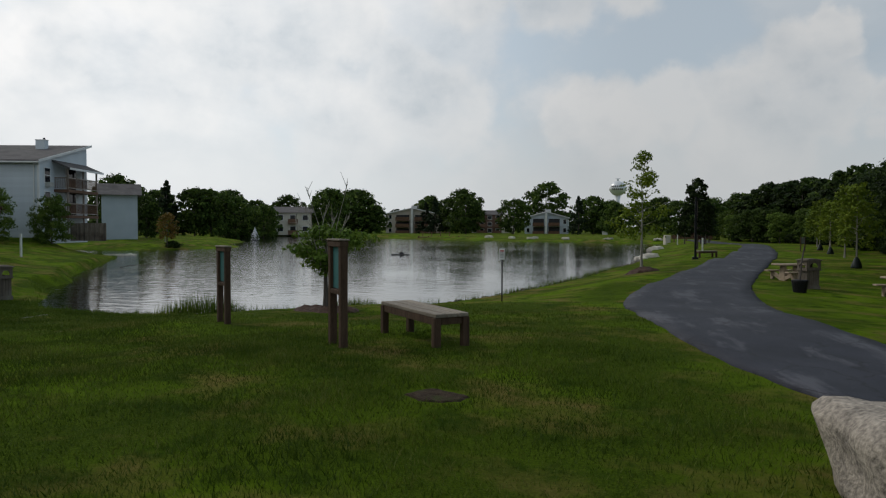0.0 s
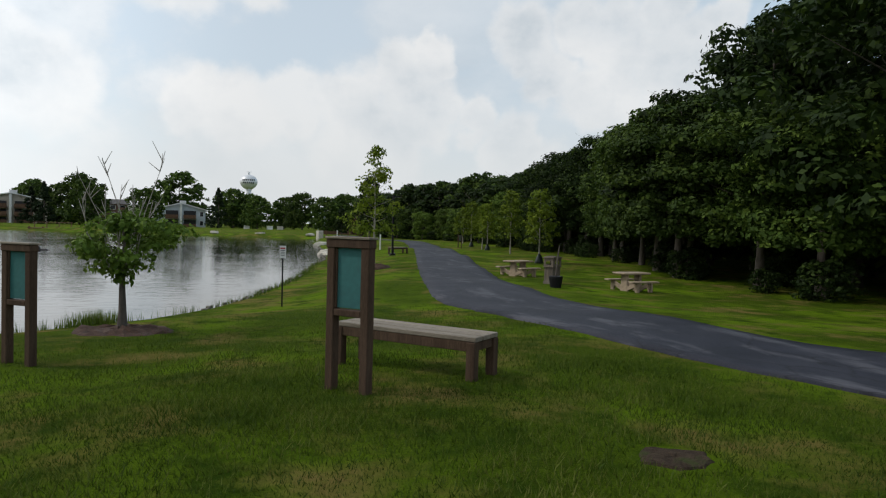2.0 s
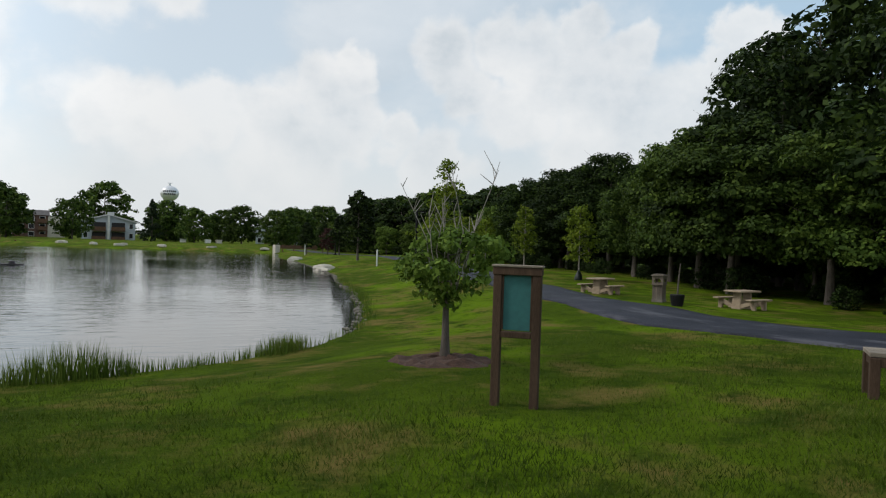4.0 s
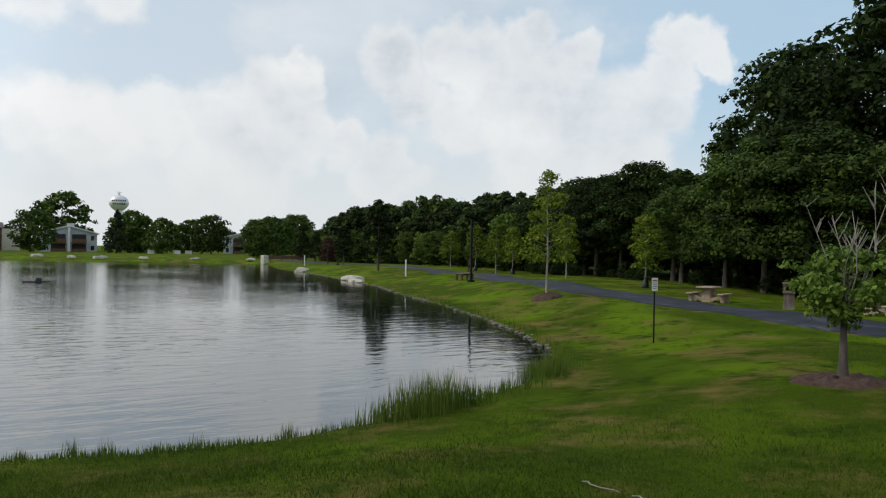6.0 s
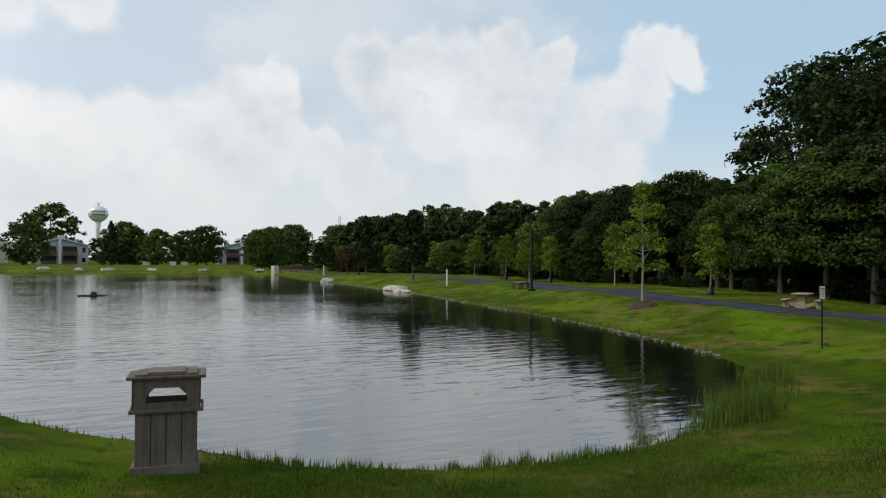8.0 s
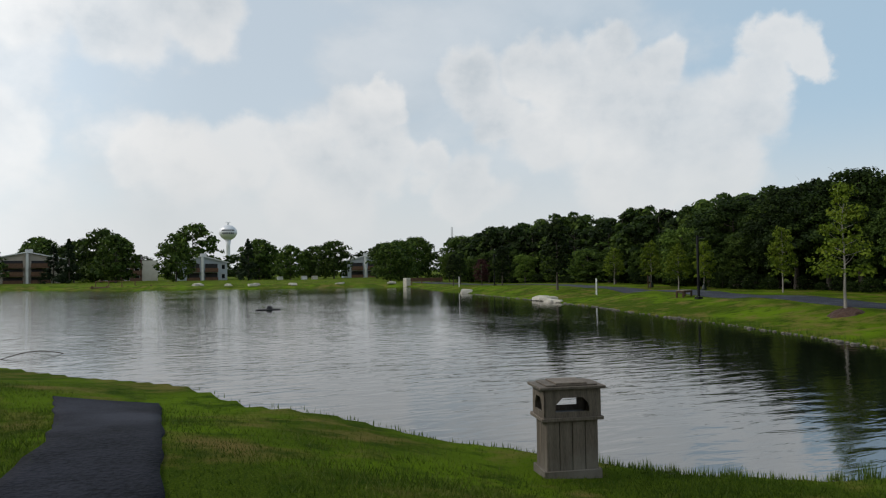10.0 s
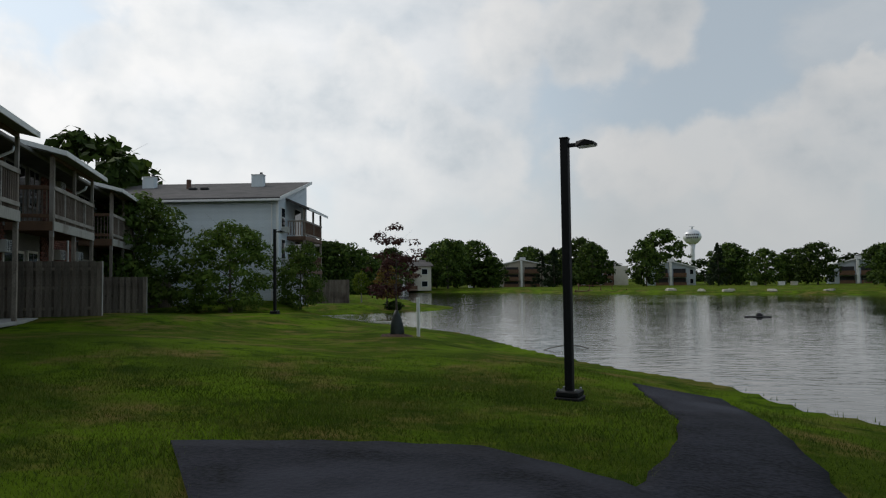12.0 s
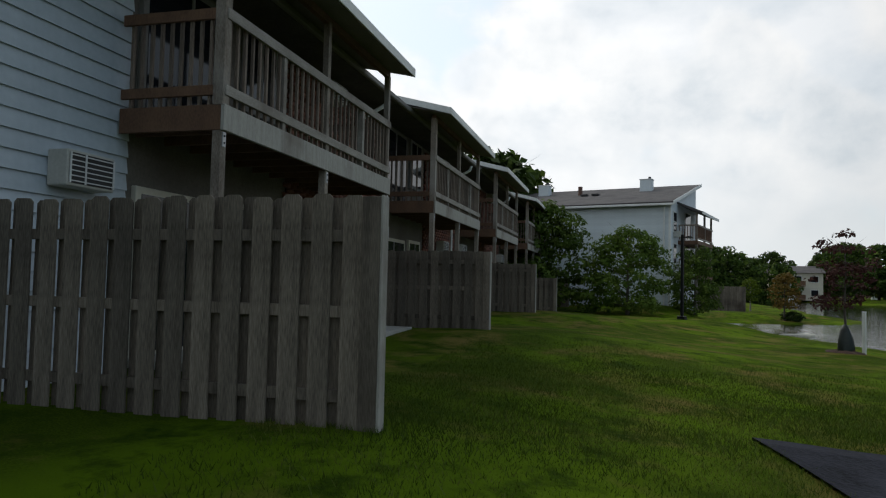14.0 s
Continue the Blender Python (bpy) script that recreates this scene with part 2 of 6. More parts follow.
def water_mat():
    m = bpy.data.materials.new("pond_water")
    m.use_nodes = True
    nt = m.node_tree
    N, L = nt.nodes.new, nt.links.new
    b = nt.nodes["Principled BSDF"]
    b.inputs["Base Color"].default_value = (0.005, 0.007, 0.004, 1)
    b.inputs["Roughness"].default_value = 0.06
    b.inputs["IOR"].default_value = 3.5
    tc = N("ShaderNodeTexCoord")
    mp = N("ShaderNodeMapping"); mp.inputs["Rotation"].default_value = (0, 0, radians(12)); mp.inputs["Scale"].default_value = (0.45, 1.35, 1)
    L(tc.outputs["Object"], mp.inputs[0])
    n1 = N("ShaderNodeTexNoise"); n1.inputs["Scale"].default_value = 2.3; n1.inputs["Detail"].default_value = 3; n1.inputs["Distortion"].default_value = 0.4
    L(mp.outputs[0], n1.inputs["Vector"])
    n2 = N("ShaderNodeTexNoise"); n2.inputs["Scale"].default_value = 0.09; n2.inputs["Detail"].default_value = 3
    L(tc.outputs["Object"], n2.inputs["Vector"])
    mr = N("ShaderNodeMapRange"); mr.inputs["From Min"].default_value, mr.inputs["From Max"].default_value = 0.48, 0.88
    mr.inputs["To Min"].default_value, mr.inputs["To Max"].default_value = 0.12, 0.48
    # calm in the lee of the woods, ruffled in the open west
    sx = N("ShaderNodeSeparateXYZ"); L(tc.outputs["Object"], sx.inputs[0])
    lee = N("ShaderNodeMath"); lee.operation = "MULTIPLY_ADD"; lee.inputs[1].default_value = -0.013
    L(sx.outputs["X"], lee.inputs[0]); L(n2.outputs["Fac"], lee.inputs[2])
    L(lee.outputs[0], mr.inputs["Value"])
    bp = N("ShaderNodeBump"); bp.inputs["Distance"].default_value = 0.06
    L(mr.outputs[0], bp.inputs["Strength"]); L(n1.outputs["Fac"], bp.inputs["Height"])
    L(bp.outputs[0], b.inputs["Normal"])
    return m


M = {}
M["lawn"] = grass_mat()
M["water"] = water_mat()
M["asphalt"] = mat("asphalt", (0.013, 0.0145, 0.021), (0.029, 0.031, 0.043), 0.68, 1.2, 60, 0.7, 0.012, c3=(0.042, 0.044, 0.056), spec=0.18)
M["new_asphalt"] = mat("new_asphalt", (0.004, 0.0045, 0.0065), (0.024, 0.026, 0.036), 0.9, 1.5, 24, 1.0, 0.03, c3=(0.036, 0.038, 0.050), spec=0.10)
M["old_wood"] = mat("weathered_wood", (0.07, 0.055, 0.042), (0.16, 0.13, 0.10), 0.85, 2.5, 30, 0.4, 0.006, c3=(0.2, 0.18, 0.15), stretch=(6, 6, 0.6), per_object=0.2)
M["post_wood"] = mat("brown_timber", (0.040, 0.024, 0.015), (0.088, 0.056, 0.037), 0.85, 2.5, 30, 0.4, 0.006, stretch=(6, 6, 0.6), per_object=0.12, spec=0.2)
M["grey_plank"] = mat("grey_plank", (0.12, 0.098, 0.073), (0.27, 0.23, 0.18), 0.85, 2.5, 30, 0.5, 0.006, c3=(0.09, 0.07, 0.052), stretch=(0.6, 6, 6), per_object=0.15)
M["fence_wood"] = mat("fence_wood", (0.075, 0.060, 0.045), (0.225, 0.185, 0.145), 0.88, 2.0, 25, 0.7, 0.008, c3=(0.065, 0.048, 0.036), stretch=(5, 5, 0.5), per_object=0.34)
M["lit_pale_wood"] = mat("lit_pale_wood", (0.27, 0.25, 0.22), (0.44, 0.42, 0.38), 0.85, 2.5, 30, 0.5, 0.006, c3=(0.18, 0.15, 0.125), stretch=(6, 6, 0.6))
M["deck_wood"] = mat("deck_wood", (0.12, 0.092, 0.072), (0.32, 0.27, 0.22), 0.85, 2.0, 25, 0.6, 0.007, c3=(0.36, 0.33, 0.30), stretch=(3, 3, 1), per_object=0.18)
M["deck_brown"] = mat("deck_brown", (0.09, 0.045, 0.026), (0.17, 0.09, 0.05), 0.8, 2.0, 25, 0.4, 0.006, stretch=(2, 2, 1), per_object=0.1)
M["rail_wood"] = mat("rail_wood", (0.20, 0.175, 0.15), (0.40, 0.365, 0.325), 0.85, 2.2, 28, 0.6, 0.007, c3=(0.15, 0.12, 0.10), stretch=(0.8, 4, 4), per_object=0.12)
M["baluster"] = mat("baluster_wood", (0.10, 0.072, 0.055), (0.22, 0.17, 0.135), 0.88, 2.0, 25, 0.5, 0.005, stretch=(5, 5, 0.6), per_object=0.25)
M["teal"] = mat("teal_board", (0.018, 0.10, 0.10), (0.025, 0.135, 0.13), 0.7, 2, 20, 0.1, 0.002)
M["siding"] = mat("siding", (0.40, 0.45, 0.50), (0.48, 0.53, 0.58), 0.7, 0.8, 12, 0.1, 0.002, per_object=0.05)
M["siding_white"] = mat("siding_white", (0.55, 0.60, 0.63), (0.63, 0.68, 0.71), 0.7, 0.8, 12, 0.1, 0.002, per_object=0.05)
M["brick"] = mat("brick", (0.105, 0.034, 0.022), (0.21, 0.075, 0.045), 0.9, 3, 40, 0.4, 0.004, c3=(0.25, 0.11, 0.07), per_object=0.3, per_island=0.45)
M["mortar"] = mat("mortar", (0.11, 0.095, 0.085), (0.17, 0.15, 0.135), 0.95, 3, 40, 0.3, 0.004)
# colour lowered to carry the shade of the balcony recesses
M["stucco"] = mat("shaded_stucco", (0.10, 0.088, 0.076), (0.16, 0.142, 0.124), 0.9, 1.2, 30, 0.3, 0.004, c3=(0.085, 0.072, 0.062))
M["trim"] = mat("trim_white", (0.62, 0.62, 0.60), (0.75, 0.75, 0.73), 0.6, 1.5, 20, 0.1, 0.002)
M["cream"] = mat("cream_wall", (0.50, 0.46, 0.38), (0.60, 0.56, 0.47), 0.8, 1, 12, 0.1, 0.003)
M["tan"] = mat("tan_wall", (0.40, 0.36, 0.30), (0.48, 0.43, 0.36), 0.8, 1, 12, 0.1, 0.003)
M["brown_wall"] = mat("brown_wall", (0.11, 0.06, 0.045), (0.16, 0.09, 0.065), 0.85, 1, 12, 0.1, 0.003)
M["roof"] = mat("shingles", (0.060, 0.055, 0.055), (0.11, 0.10, 0.098), 0.95, 1.5, 14, 0.5, 0.02, c3=(0.05, 0.045, 0.045))
M["soffit"] = mat("soffit", (0.16, 0.15, 0.14), (0.22, 0.21, 0.2), 0.8, 2, 20, 0.1, 0.002)
M["black"] = mat("black_paint", (0.004, 0.004, 0.005), (0.010, 0.010, 0.011), 0.6, 3, 40, 0.1, 0.001, spec=0.2)
M["bag"] = mat("dark_green_bag", (0.006, 0.012, 0.009), (0.015, 0.025, 0.02), 0.5, 5, 20, 0.6, 0.02)
M["white_post"] = mat("white_plastic", (0.60, 0.60, 0.58), (0.74, 0.74, 0.72), 0.5, 3, 30, 0.1, 0.001)
M["sign_white"] = mat("sign_white", (0.60, 0.60, 0.60), (0.70, 0.70, 0.70), 0.5, 3, 30, 0.05, 0.001)
M["sign_grey"] = mat("sign_back", (0.25, 0.26, 0.27), (0.33, 0.34, 0.35), 0.4, 3, 30, 0.05, 0.001, metal=0.6)
M["red"] = mat("sign_red", (0.35, 0.03, 0.03), (0.42, 0.05, 0.05), 0.5, 3, 30, 0.0, 0.001)
M["concrete"] = mat("concrete", (0.30, 0.29, 0.27), (0.42, 0.41, 0.38), 0.9, 2, 40, 0.3, 0.004)
M["table_conc"] = mat("pebble_concrete", (0.20, 0.15, 0.10), (0.36, 0.28, 0.20), 0.9, 5, 60, 0.4, 0.004)
M["rock"] = mat("boulder", (0.11, 0.095, 0.08), (0.46, 0.40, 0.33), 0.92, 4.0, 34, 1.0, 0.03, c3=(0.20, 0.165, 0.135))
M["limestone"] = mat("limestone", (0.38, 0.35, 0.29), (0.58, 0.55, 0.48), 0.9, 3, 22, 0.7, 0.03, per_object=0.15)
M["stone"] = mat("shore_stone", (0.07, 0.062, 0.05), (0.22, 0.20, 0.165), 0.9, 3, 22, 0.7, 0.02, per_object=0.3)
M["mulch"] = mat("mulch", (0.035, 0.018, 0.012), (0.085, 0.045, 0.03), 0.95, 12, 60, 1.0, 0.03)
M["soil"] = mat("bare_soil", (0.026, 0.018, 0.012), (0.065, 0.046, 0.032), 0.95, 14, 70, 1.0, 0.03, c3=(0.04, 0.05, 0.015), spec=0.1)
M["bark"] = mat("bark", (0.055, 0.045, 0.036), (0.12, 0.10, 0.085), 0.95, 6, 40, 0.8, 0.02, stretch=(3, 3, 0.6))
M["bark_pale"] = mat("bark_pale", (0.20, 0.18, 0.155), (0.32, 0.295, 0.26), 0.9, 6, 40, 0.6, 0.01, stretch=(3, 3, 0.6))
M["steel"] = mat("silver_tank", (0.62, 0.63, 0.65), (0.72, 0.73, 0.75), 0.4, 0.2, 2, 0.0, 0.01, metal=0.25)
M["letter"] = mat("letter_dark", (0.05, 0.05, 0.06), (0.08, 0.08, 0.09), 0.6, 1, 5, 0.0, 0.01)
M["lens"] = mat("lamp_lens", (0.45, 0.45, 0.43), (0.55, 0.55, 0.53), 0.3, 4, 20, 0.0, 0.001)
M["galv"] = mat("galvanised", (0.28, 0.29, 0.30), (0.38, 0.39, 0.40), 0.45, 5, 40, 0.1, 0.001, metal=0.7)
M["ac"] = mat("ac_casing", (0.40, 0.39, 0.35), (0.50, 0.49, 0.45), 0.6, 3, 30, 0.05, 0.001)
M["dark"] = mat("dark_recess", (0.010, 0.010, 0.011), (0.02, 0.02, 0.022), 0.6, 3, 30, 0.0, 0.001)
M["spray"] = mat("spray", (0.75, 0.77, 0.79), (0.85, 0.86, 0.87), 0.4, 3, 30, 0.0, 0.001)
# near-black tones stand in for the shade inside the woods
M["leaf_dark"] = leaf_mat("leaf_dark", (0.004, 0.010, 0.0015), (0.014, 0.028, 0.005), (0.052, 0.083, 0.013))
M["leaf_mid"] = leaf_mat("leaf_mid", (0.009, 0.020, 0.003), (0.040, 0.072, 0.011), (0.115, 0.165, 0.027))
M["leaf_fresh"] = leaf_mat("leaf_fresh", (0.028, 0.056, 0.008), (0.085, 0.140, 0.020), (0.18, 0.24, 0.04))
M["leaf_light"] = leaf_mat("leaf_light", (0.052, 0.090, 0.007), (0.112, 0.162, 0.012), (0.21, 0.25, 0.025))
M["leaf_purple"] = leaf_mat("leaf_purple", (0.028, 0.012, 0.012), (0.055, 0.022, 0.02), (0.09, 0.045, 0.03))
M["leaf_orange"] = leaf_mat("leaf_orange", (0.07, 0.055, 0.012), (0.13, 0.085, 0.018), (0.2, 0.12, 0.03))
M["leaf_conifer"] = leaf_mat("leaf_conifer", (0.009, 0.018, 0.008), (0.018, 0.03, 0.013), (0.032, 0.048, 0.02))
M["blade"] = leaf_mat("grass_blade", (0.020, 0.042, 0.003), (0.066, 0.110, 0.008), (0.18, 0.195, 0.042))
M["reed"] = leaf_mat("reed", (0.05, 0.095, 0.010), (0.095, 0.155, 0.018), (0.17, 0.215, 0.04))


def add_cracks(m):
    """Dark tar lines and pale worn streaks in old asphalt."""
    nt = m.node_tree
    N, L = nt.nodes.new, nt.links.new
    bs = nt.nodes["Principled BSDF"]
    col = bs.inputs["Base Color"].links[0].from_socket
    tc = N("ShaderNodeTexCoord")
    warp = N("ShaderNodeTexNoise"); warp.inputs["Scale"].default_value = 1.1; warp.inputs["Detail"].default_value = 5
    L(tc.outputs["Object"], warp.inputs["Vector"])
    add = N("ShaderNodeMix"); add.data_type = "RGBA"; add.blend_type = "ADD"; add.inputs["Factor"].default_value = 1.0
    L(tc.outputs["Object"], add.inputs["A"]); L(warp.outputs["Color"], add.inputs["B"])
    vo = N("ShaderNodeTexVoronoi"); vo.feature = "DISTANCE_TO_EDGE"; vo.inputs["Scale"].default_value = 0.75
    L(add.outputs["Result"], vo.inputs["Vector"])
    mr = N("ShaderNodeMapRange"); mr.inputs["From Min"].default_value, mr.inputs["From Max"].default_value = 0.004, 0.02
    mr.inputs["To Min"].default_value, mr.inputs["To Max"].default_value = 0.6, 0.0
    L(vo.outputs["Distance"], mr.inputs["Value"])
    mp = N("ShaderNodeMapping"); mp.inputs["Scale"].default_value = (1.2, 0.35, 1); mp.inputs["Rotation"].default_value = (0, 0, radians(-15))
    L(tc.outputs["Object"], mp.inputs[0])
    st = N("ShaderNodeTexNoise"); st.inputs["Scale"].default_value = 1.6; st.inputs["Detail"].default_value = 8; st.inputs["Roughness"].default_value = 0.65
    L(mp.outputs[0], st.inputs["Vector"])
    sr = N("ShaderNodeMapRange"); sr.inputs["From Min"].default_value, sr.inputs["From Max"].default_value = 0.54, 0.64
    sr.inputs["To Max"].default_value = 0.75
    L(st.outputs["Fac"], sr.inputs["Value"])
    pale = N("ShaderNodeMix"); pale.data_type = "RGBA"; pale.inputs["B"].default_value = (0.085, 0.086, 0.10, 1)
    L(sr.outputs[0], pale.inputs["Factor"]); L(col, pale.inputs["A"])
    dark = N("ShaderNodeMix"); dark.data_type = "RGBA"; dark.inputs["B"].default_value = (0.008, 0.008, 0.010, 1)
    L(mr.outputs[0], dark.inputs["Factor"]); L(pale.outputs["Result"], dark.inputs["A"])
    L(dark.outputs["Result"], bs.inputs["Base Color"])


add_cracks(M["asphalt"])


def glass_mat():
    m = bpy.data.materials.new("window_glass")
    m.use_nodes = True
    b = m.node_tree.nodes["Principled BSDF"]
    b.inputs["Base Color"].default_value = (0.012, 0.014, 0.018, 1)
    b.inputs["Roughness"].default_value = 0.06
    b.inputs["Specular IOR Level"].default_value = 0.3
    return m


M["glass"] = glass_mat()


# ---- building helpers ----
def add_box(bm, c, s, rz=0.0, ry=0.0, rx=0.0, taper=1.0):
    """A box of size s about the centre c, turned; taper shrinks its top."""
    m = Matrix.Translation(c) @ Euler((rx, ry, rz)).to_matrix().to_4x4()
    vs = []
    for z in (-0.5, 0.5):
        k = taper if z > 0 else 1.0
        for x, y in ((-0.5, -0.5), (0.5, -0.5), (0.5, 0.5), (-0.5, 0.5)):
            vs.append(bm.verts.new(m @ Vector((x * s[0] * k, y * s[1] * k, z * s[2]))))
    for f in ((3, 2, 1, 0), (4, 5, 6, 7), (0, 1, 5, 4), (1, 2, 6, 5), (2, 3, 7, 6), (3, 0, 4, 7)):
        bm.faces.new([vs[i] for i in f])
    return vs


def box_bm(c, s, bevel=0.0, **k):
    bm = bmesh.new()
    add_box(bm, c, s, **k)
    if bevel:
        bmesh.ops.bevel(bm, geom=list(bm.edges), offset=bevel, segments=1, affect="EDGES")
    return bm


def add_tube(bm, pts, radii, n=8, cap=True):
    """A tapered tube along points."""
    rings = []
    for i, p in enumerate(pts):
        p = Vector(p)
        a = Vector(pts[max(i - 1, 0)])
        d = (Vector(pts[min(i + 1, len(pts) - 1)]) - a).normalized()
        side = d.cross(Vector((0.31, 0.93, 0.2))).normalized()
        up = d.cross(side)
        rings.append([bm.verts.new(p + float(radii[i]) * (math.cos(2 * math.pi * j / n) * side + math.sin(2 * math.pi * j / n) * up)) for j in range(n)])
    for r, q in zip(rings, rings[1:]):
        for j in range(n):
            bm.faces.new((r[j], r[(j + 1) % n], q[(j + 1) % n], q[j]))
    if cap:
        bm.faces.new(rings[0][::-1])
        bm.faces.new(rings[-1])


def add_prism(bm, pts, vec):
    """The polygon pts swept by vec."""
    a = [bm.verts.new(p) for p in pts]
    b = [bm.verts.new(Vector(p) + Vector(vec)) for p in pts]
    bm.faces.new(a[::-1]); bm.faces.new(b)
    n = len(a)
    for i in range(n):
        bm.faces.new((a[i], a[(i + 1) % n], b[(i + 1) % n], b[i]))


def part(name, bm, material, parent=None, label="", smooth=False):
    me = bpy.data.meshes.new(name)
    bmesh.ops.recalc_face_normals(bm, faces=bm.faces)
    bm.to_mesh(me)
    bm.free()
    me.materials.append(material)
    if smooth:
        me.shade_smooth()
    ob = new(name, me)
    ob.parent = parent
    if label:
        tagged(ob, label)
    return ob


def share(name, me, m, parent=None):
    ob = new(name, me)
    ob.parent = parent
    ob.matrix_basis = m
    return ob


def np_mesh(name, verts, faces, material):
    me = bpy.data.meshes.new(name)
    verts, faces = np.asarray(verts, np.float32), np.asarray(faces, np.int32)
    n, k = faces.shape
    me.vertices.add(len(verts)); me.vertices.foreach_set("co", verts.ravel())
    me.loops.add(n * k); me.loops.foreach_set("vertex_index", faces.ravel())
    me.polygons.add(n)
    me.polygons.foreach_set("loop_start", np.arange(0, n * k, k, dtype=np.int32))
    me.update(calc_edges=True)
    me.validate()
    me.materials.append(material)
    return me


def thing(name, m, label, category, group="", kind=""):
    ob = new(name)
    ob.matrix_basis = m
    return tagged(ob, label, category, group, kind)


# ---- the ground ----
WATER_Z = -0.95
SHORE_S = [(-19.05, 26.0), (-18.15, 23.55), (-17.1, 22.8), (-15.48, 21), (-14.27, 19.18), (-13.0, 18.35), (-11.9, 18.02), (-10.45, 17.92), (-9.03, 18.15),
           (-7.6, 18.62), (-5.89, 19.38), (-3.99, 20.8), (-2.56, 22.8), (-1.42, 25.46), (0, 29.92), (1.14, 34.2), (2.85, 42.75), (4.18, 47.78), (5.22, 54.91), (6.27, 62.7)]
SHORE_N = [(7.31, 72.58), (8.17, 85.5), (10.45, 96.9), (12.35, 104.5), (3.8, 108.3), (-5.7, 112.1), (-19, 114.95), (-33.25, 125.4), (-49.4, 140.6), (-66.5, 145.35),
           (-80.75, 152), (-96.9, 153.9), (-102.6, 148.2), (-91.2, 140.6), (-79.8, 131.1), (-64.6, 117.8), (-54.15, 104.5), (-47.5, 93.1), (-43.7, 81.7), (-39.42, 76)]
SHORE_W = [(-36.86, 72.2), (-36, 68.88), (-36.67, 65.55), (-38.95, 61.75), (-42.27, 58.9), (-46.55, 57.95), (-48.45, 56.81), (-46.55, 55.67), (-41.8, 54.15), (-37.05, 49.97),
           (-33.73, 47.6), (-31.3, 44.3), (-29.2, 40.9), (-26.3, 36.6), (-23.9, 32.4), (-22.35, 30.0), (-21.1, 28.3), (-19.85, 27.0)]
POND = np.array(SHORE_S + SHORE_N + SHORE_W)
# known heights of the lawn
SPOTS_A = [(-1.23, 9.79, 0), (-4.27, 12.35, -0.19), (-3.61, 15.2, -0.33), (-0.76, 21.18, -0.57), (3.61, 30.88, -0.33), (8.17, 26.98, -0.4), (7.79, 23.75, -0.36), (9.69, 22.23, -0.47),
           (9.5, 55.48, -0.61), (7.31, 42.47, -0.38), (-16.15, 19, -0.62), (-21.85, 21.09, -0.14), (-27.45, 29.92, 0), (-22.23, 17.76, 0), (-25.6, 15.8, 0.2), (12.82, 34.87, -0.33)]
SPOTS_B = [(-26.31, 13.59, 0.46), (-32.11, 21.56, 0.54), (-37.43, 30.21, 0.54), (-35.53, 37.33, 0.23), (-28.4, 34.48, -0.22), (-7.6, 15.2, -0.57), (1.9, 2.18, 0), (-3.8, 5.22, -0.08),
           (-7.6, 7.22, -0.14), (-13.77, 10.54, -0.11), (-19, 12.92, 0), (-22.32, 10.26, 0.21), (4.75, 13.3, -0.1), (17.1, 57, -0.47), (-41.8, 48.45, 0.47), (-34.2, 13.3, 0.47)]
SPOTS_C = [(-43.7, 66.5, -0.28), (-57, 85.5, -0.4), (-52.25, 202.35, -0.47), (-12.35, 202.35, -0.47), (23.75, 123.5, -0.47), (38, 57, -0.38), (38, 9.5, -0.1), (0, -38, 0.1),
           (-47.5, -19, 0.47), (-85.5, 57, 0.57), (-114, 142.5, 0), (11.4, 95, -0.57), (-12.35, 14.72, -0.38), (-17.1, 15.67, -0.14)]
SPOTS_D = [(9.0, 38.0, -0.15), (11.9, 49.4, -0.18), (14.2, 58.9, -0.22), (6.2, 28.5, -0.2), (16.5, 68.0, -0.25), (4.6, 22.0, -0.2),
           (-29.0, 40.0, -0.55), (-32.0, 43.0, -0.5), (-35.0, 45.6, -0.4), (-38.0, 50.0, -0.3), (-24.6, 32.4, -0.5), (-40.5, 61.5, -0.5), (-38.0, 66.5, -0.6), (-44.0, 65.0, -0.4),
           (-47.5, 80.0, -0.5), (-54.0, 90.0, -0.45), (-62.0, 104.0, -0.4), (-46.0, 71.0, -0.45), (-52.0, 76.0, -0.2), (-70.0, 112.0, -0.4)]
SPOTS_E = [(-26.0, 14.2, 0.46), (-26.6, 13.0, 0.48), (-27.2, 15.5, 0.44), (-25.3, 12.6, 0.4), (-24.75, 16.8, 0.06), (-23.6, 15.5, 0.07), (-22.4, 17.7, 0.02), (-21.1, 16.8, 0.02), (5.6, 12.0, -0.2), (8.0, 13.0, -0.3), (12.0, 15.5, -0.5), (14.5, 19.0, -0.65), (15.0, 12.0, -0.55), (11.0, 18.5, -0.5), (13.0, 23.0, -0.62), (14.5, 27.5, -0.55)]
SPOTS = np.array(SPOTS_A + SPOTS_B + SPOTS_C + SPOTS_D + SPOTS_E)


def pond_distance(x, y):
    """Distance to the waterline, positive on land."""
    x, y = np.asarray(x, float), np.asarray(y, float)
    best = np.full(x.shape, 1e9)
    inside = np.zeros(x.shape, bool)
    for (ax, ay), (bx, by) in zip(POND, np.roll(POND, -1, 0)):
        dx, dy = bx - ax, by - ay
        k = np.clip(((x - ax) * dx + (y - ay) * dy) / (dx * dx + dy * dy), 0, 1)
        best = np.minimum(best, (x - ax - k * dx) ** 2 + (y - ay - k * dy) ** 2)
        if dy != 0:
            cross = ((ay > y) != (by > y)) & (x < dx * (y - ay) / dy + ax)
            inside ^= cross
    d = np.sqrt(best)
    return np.where(inside, -d, d)


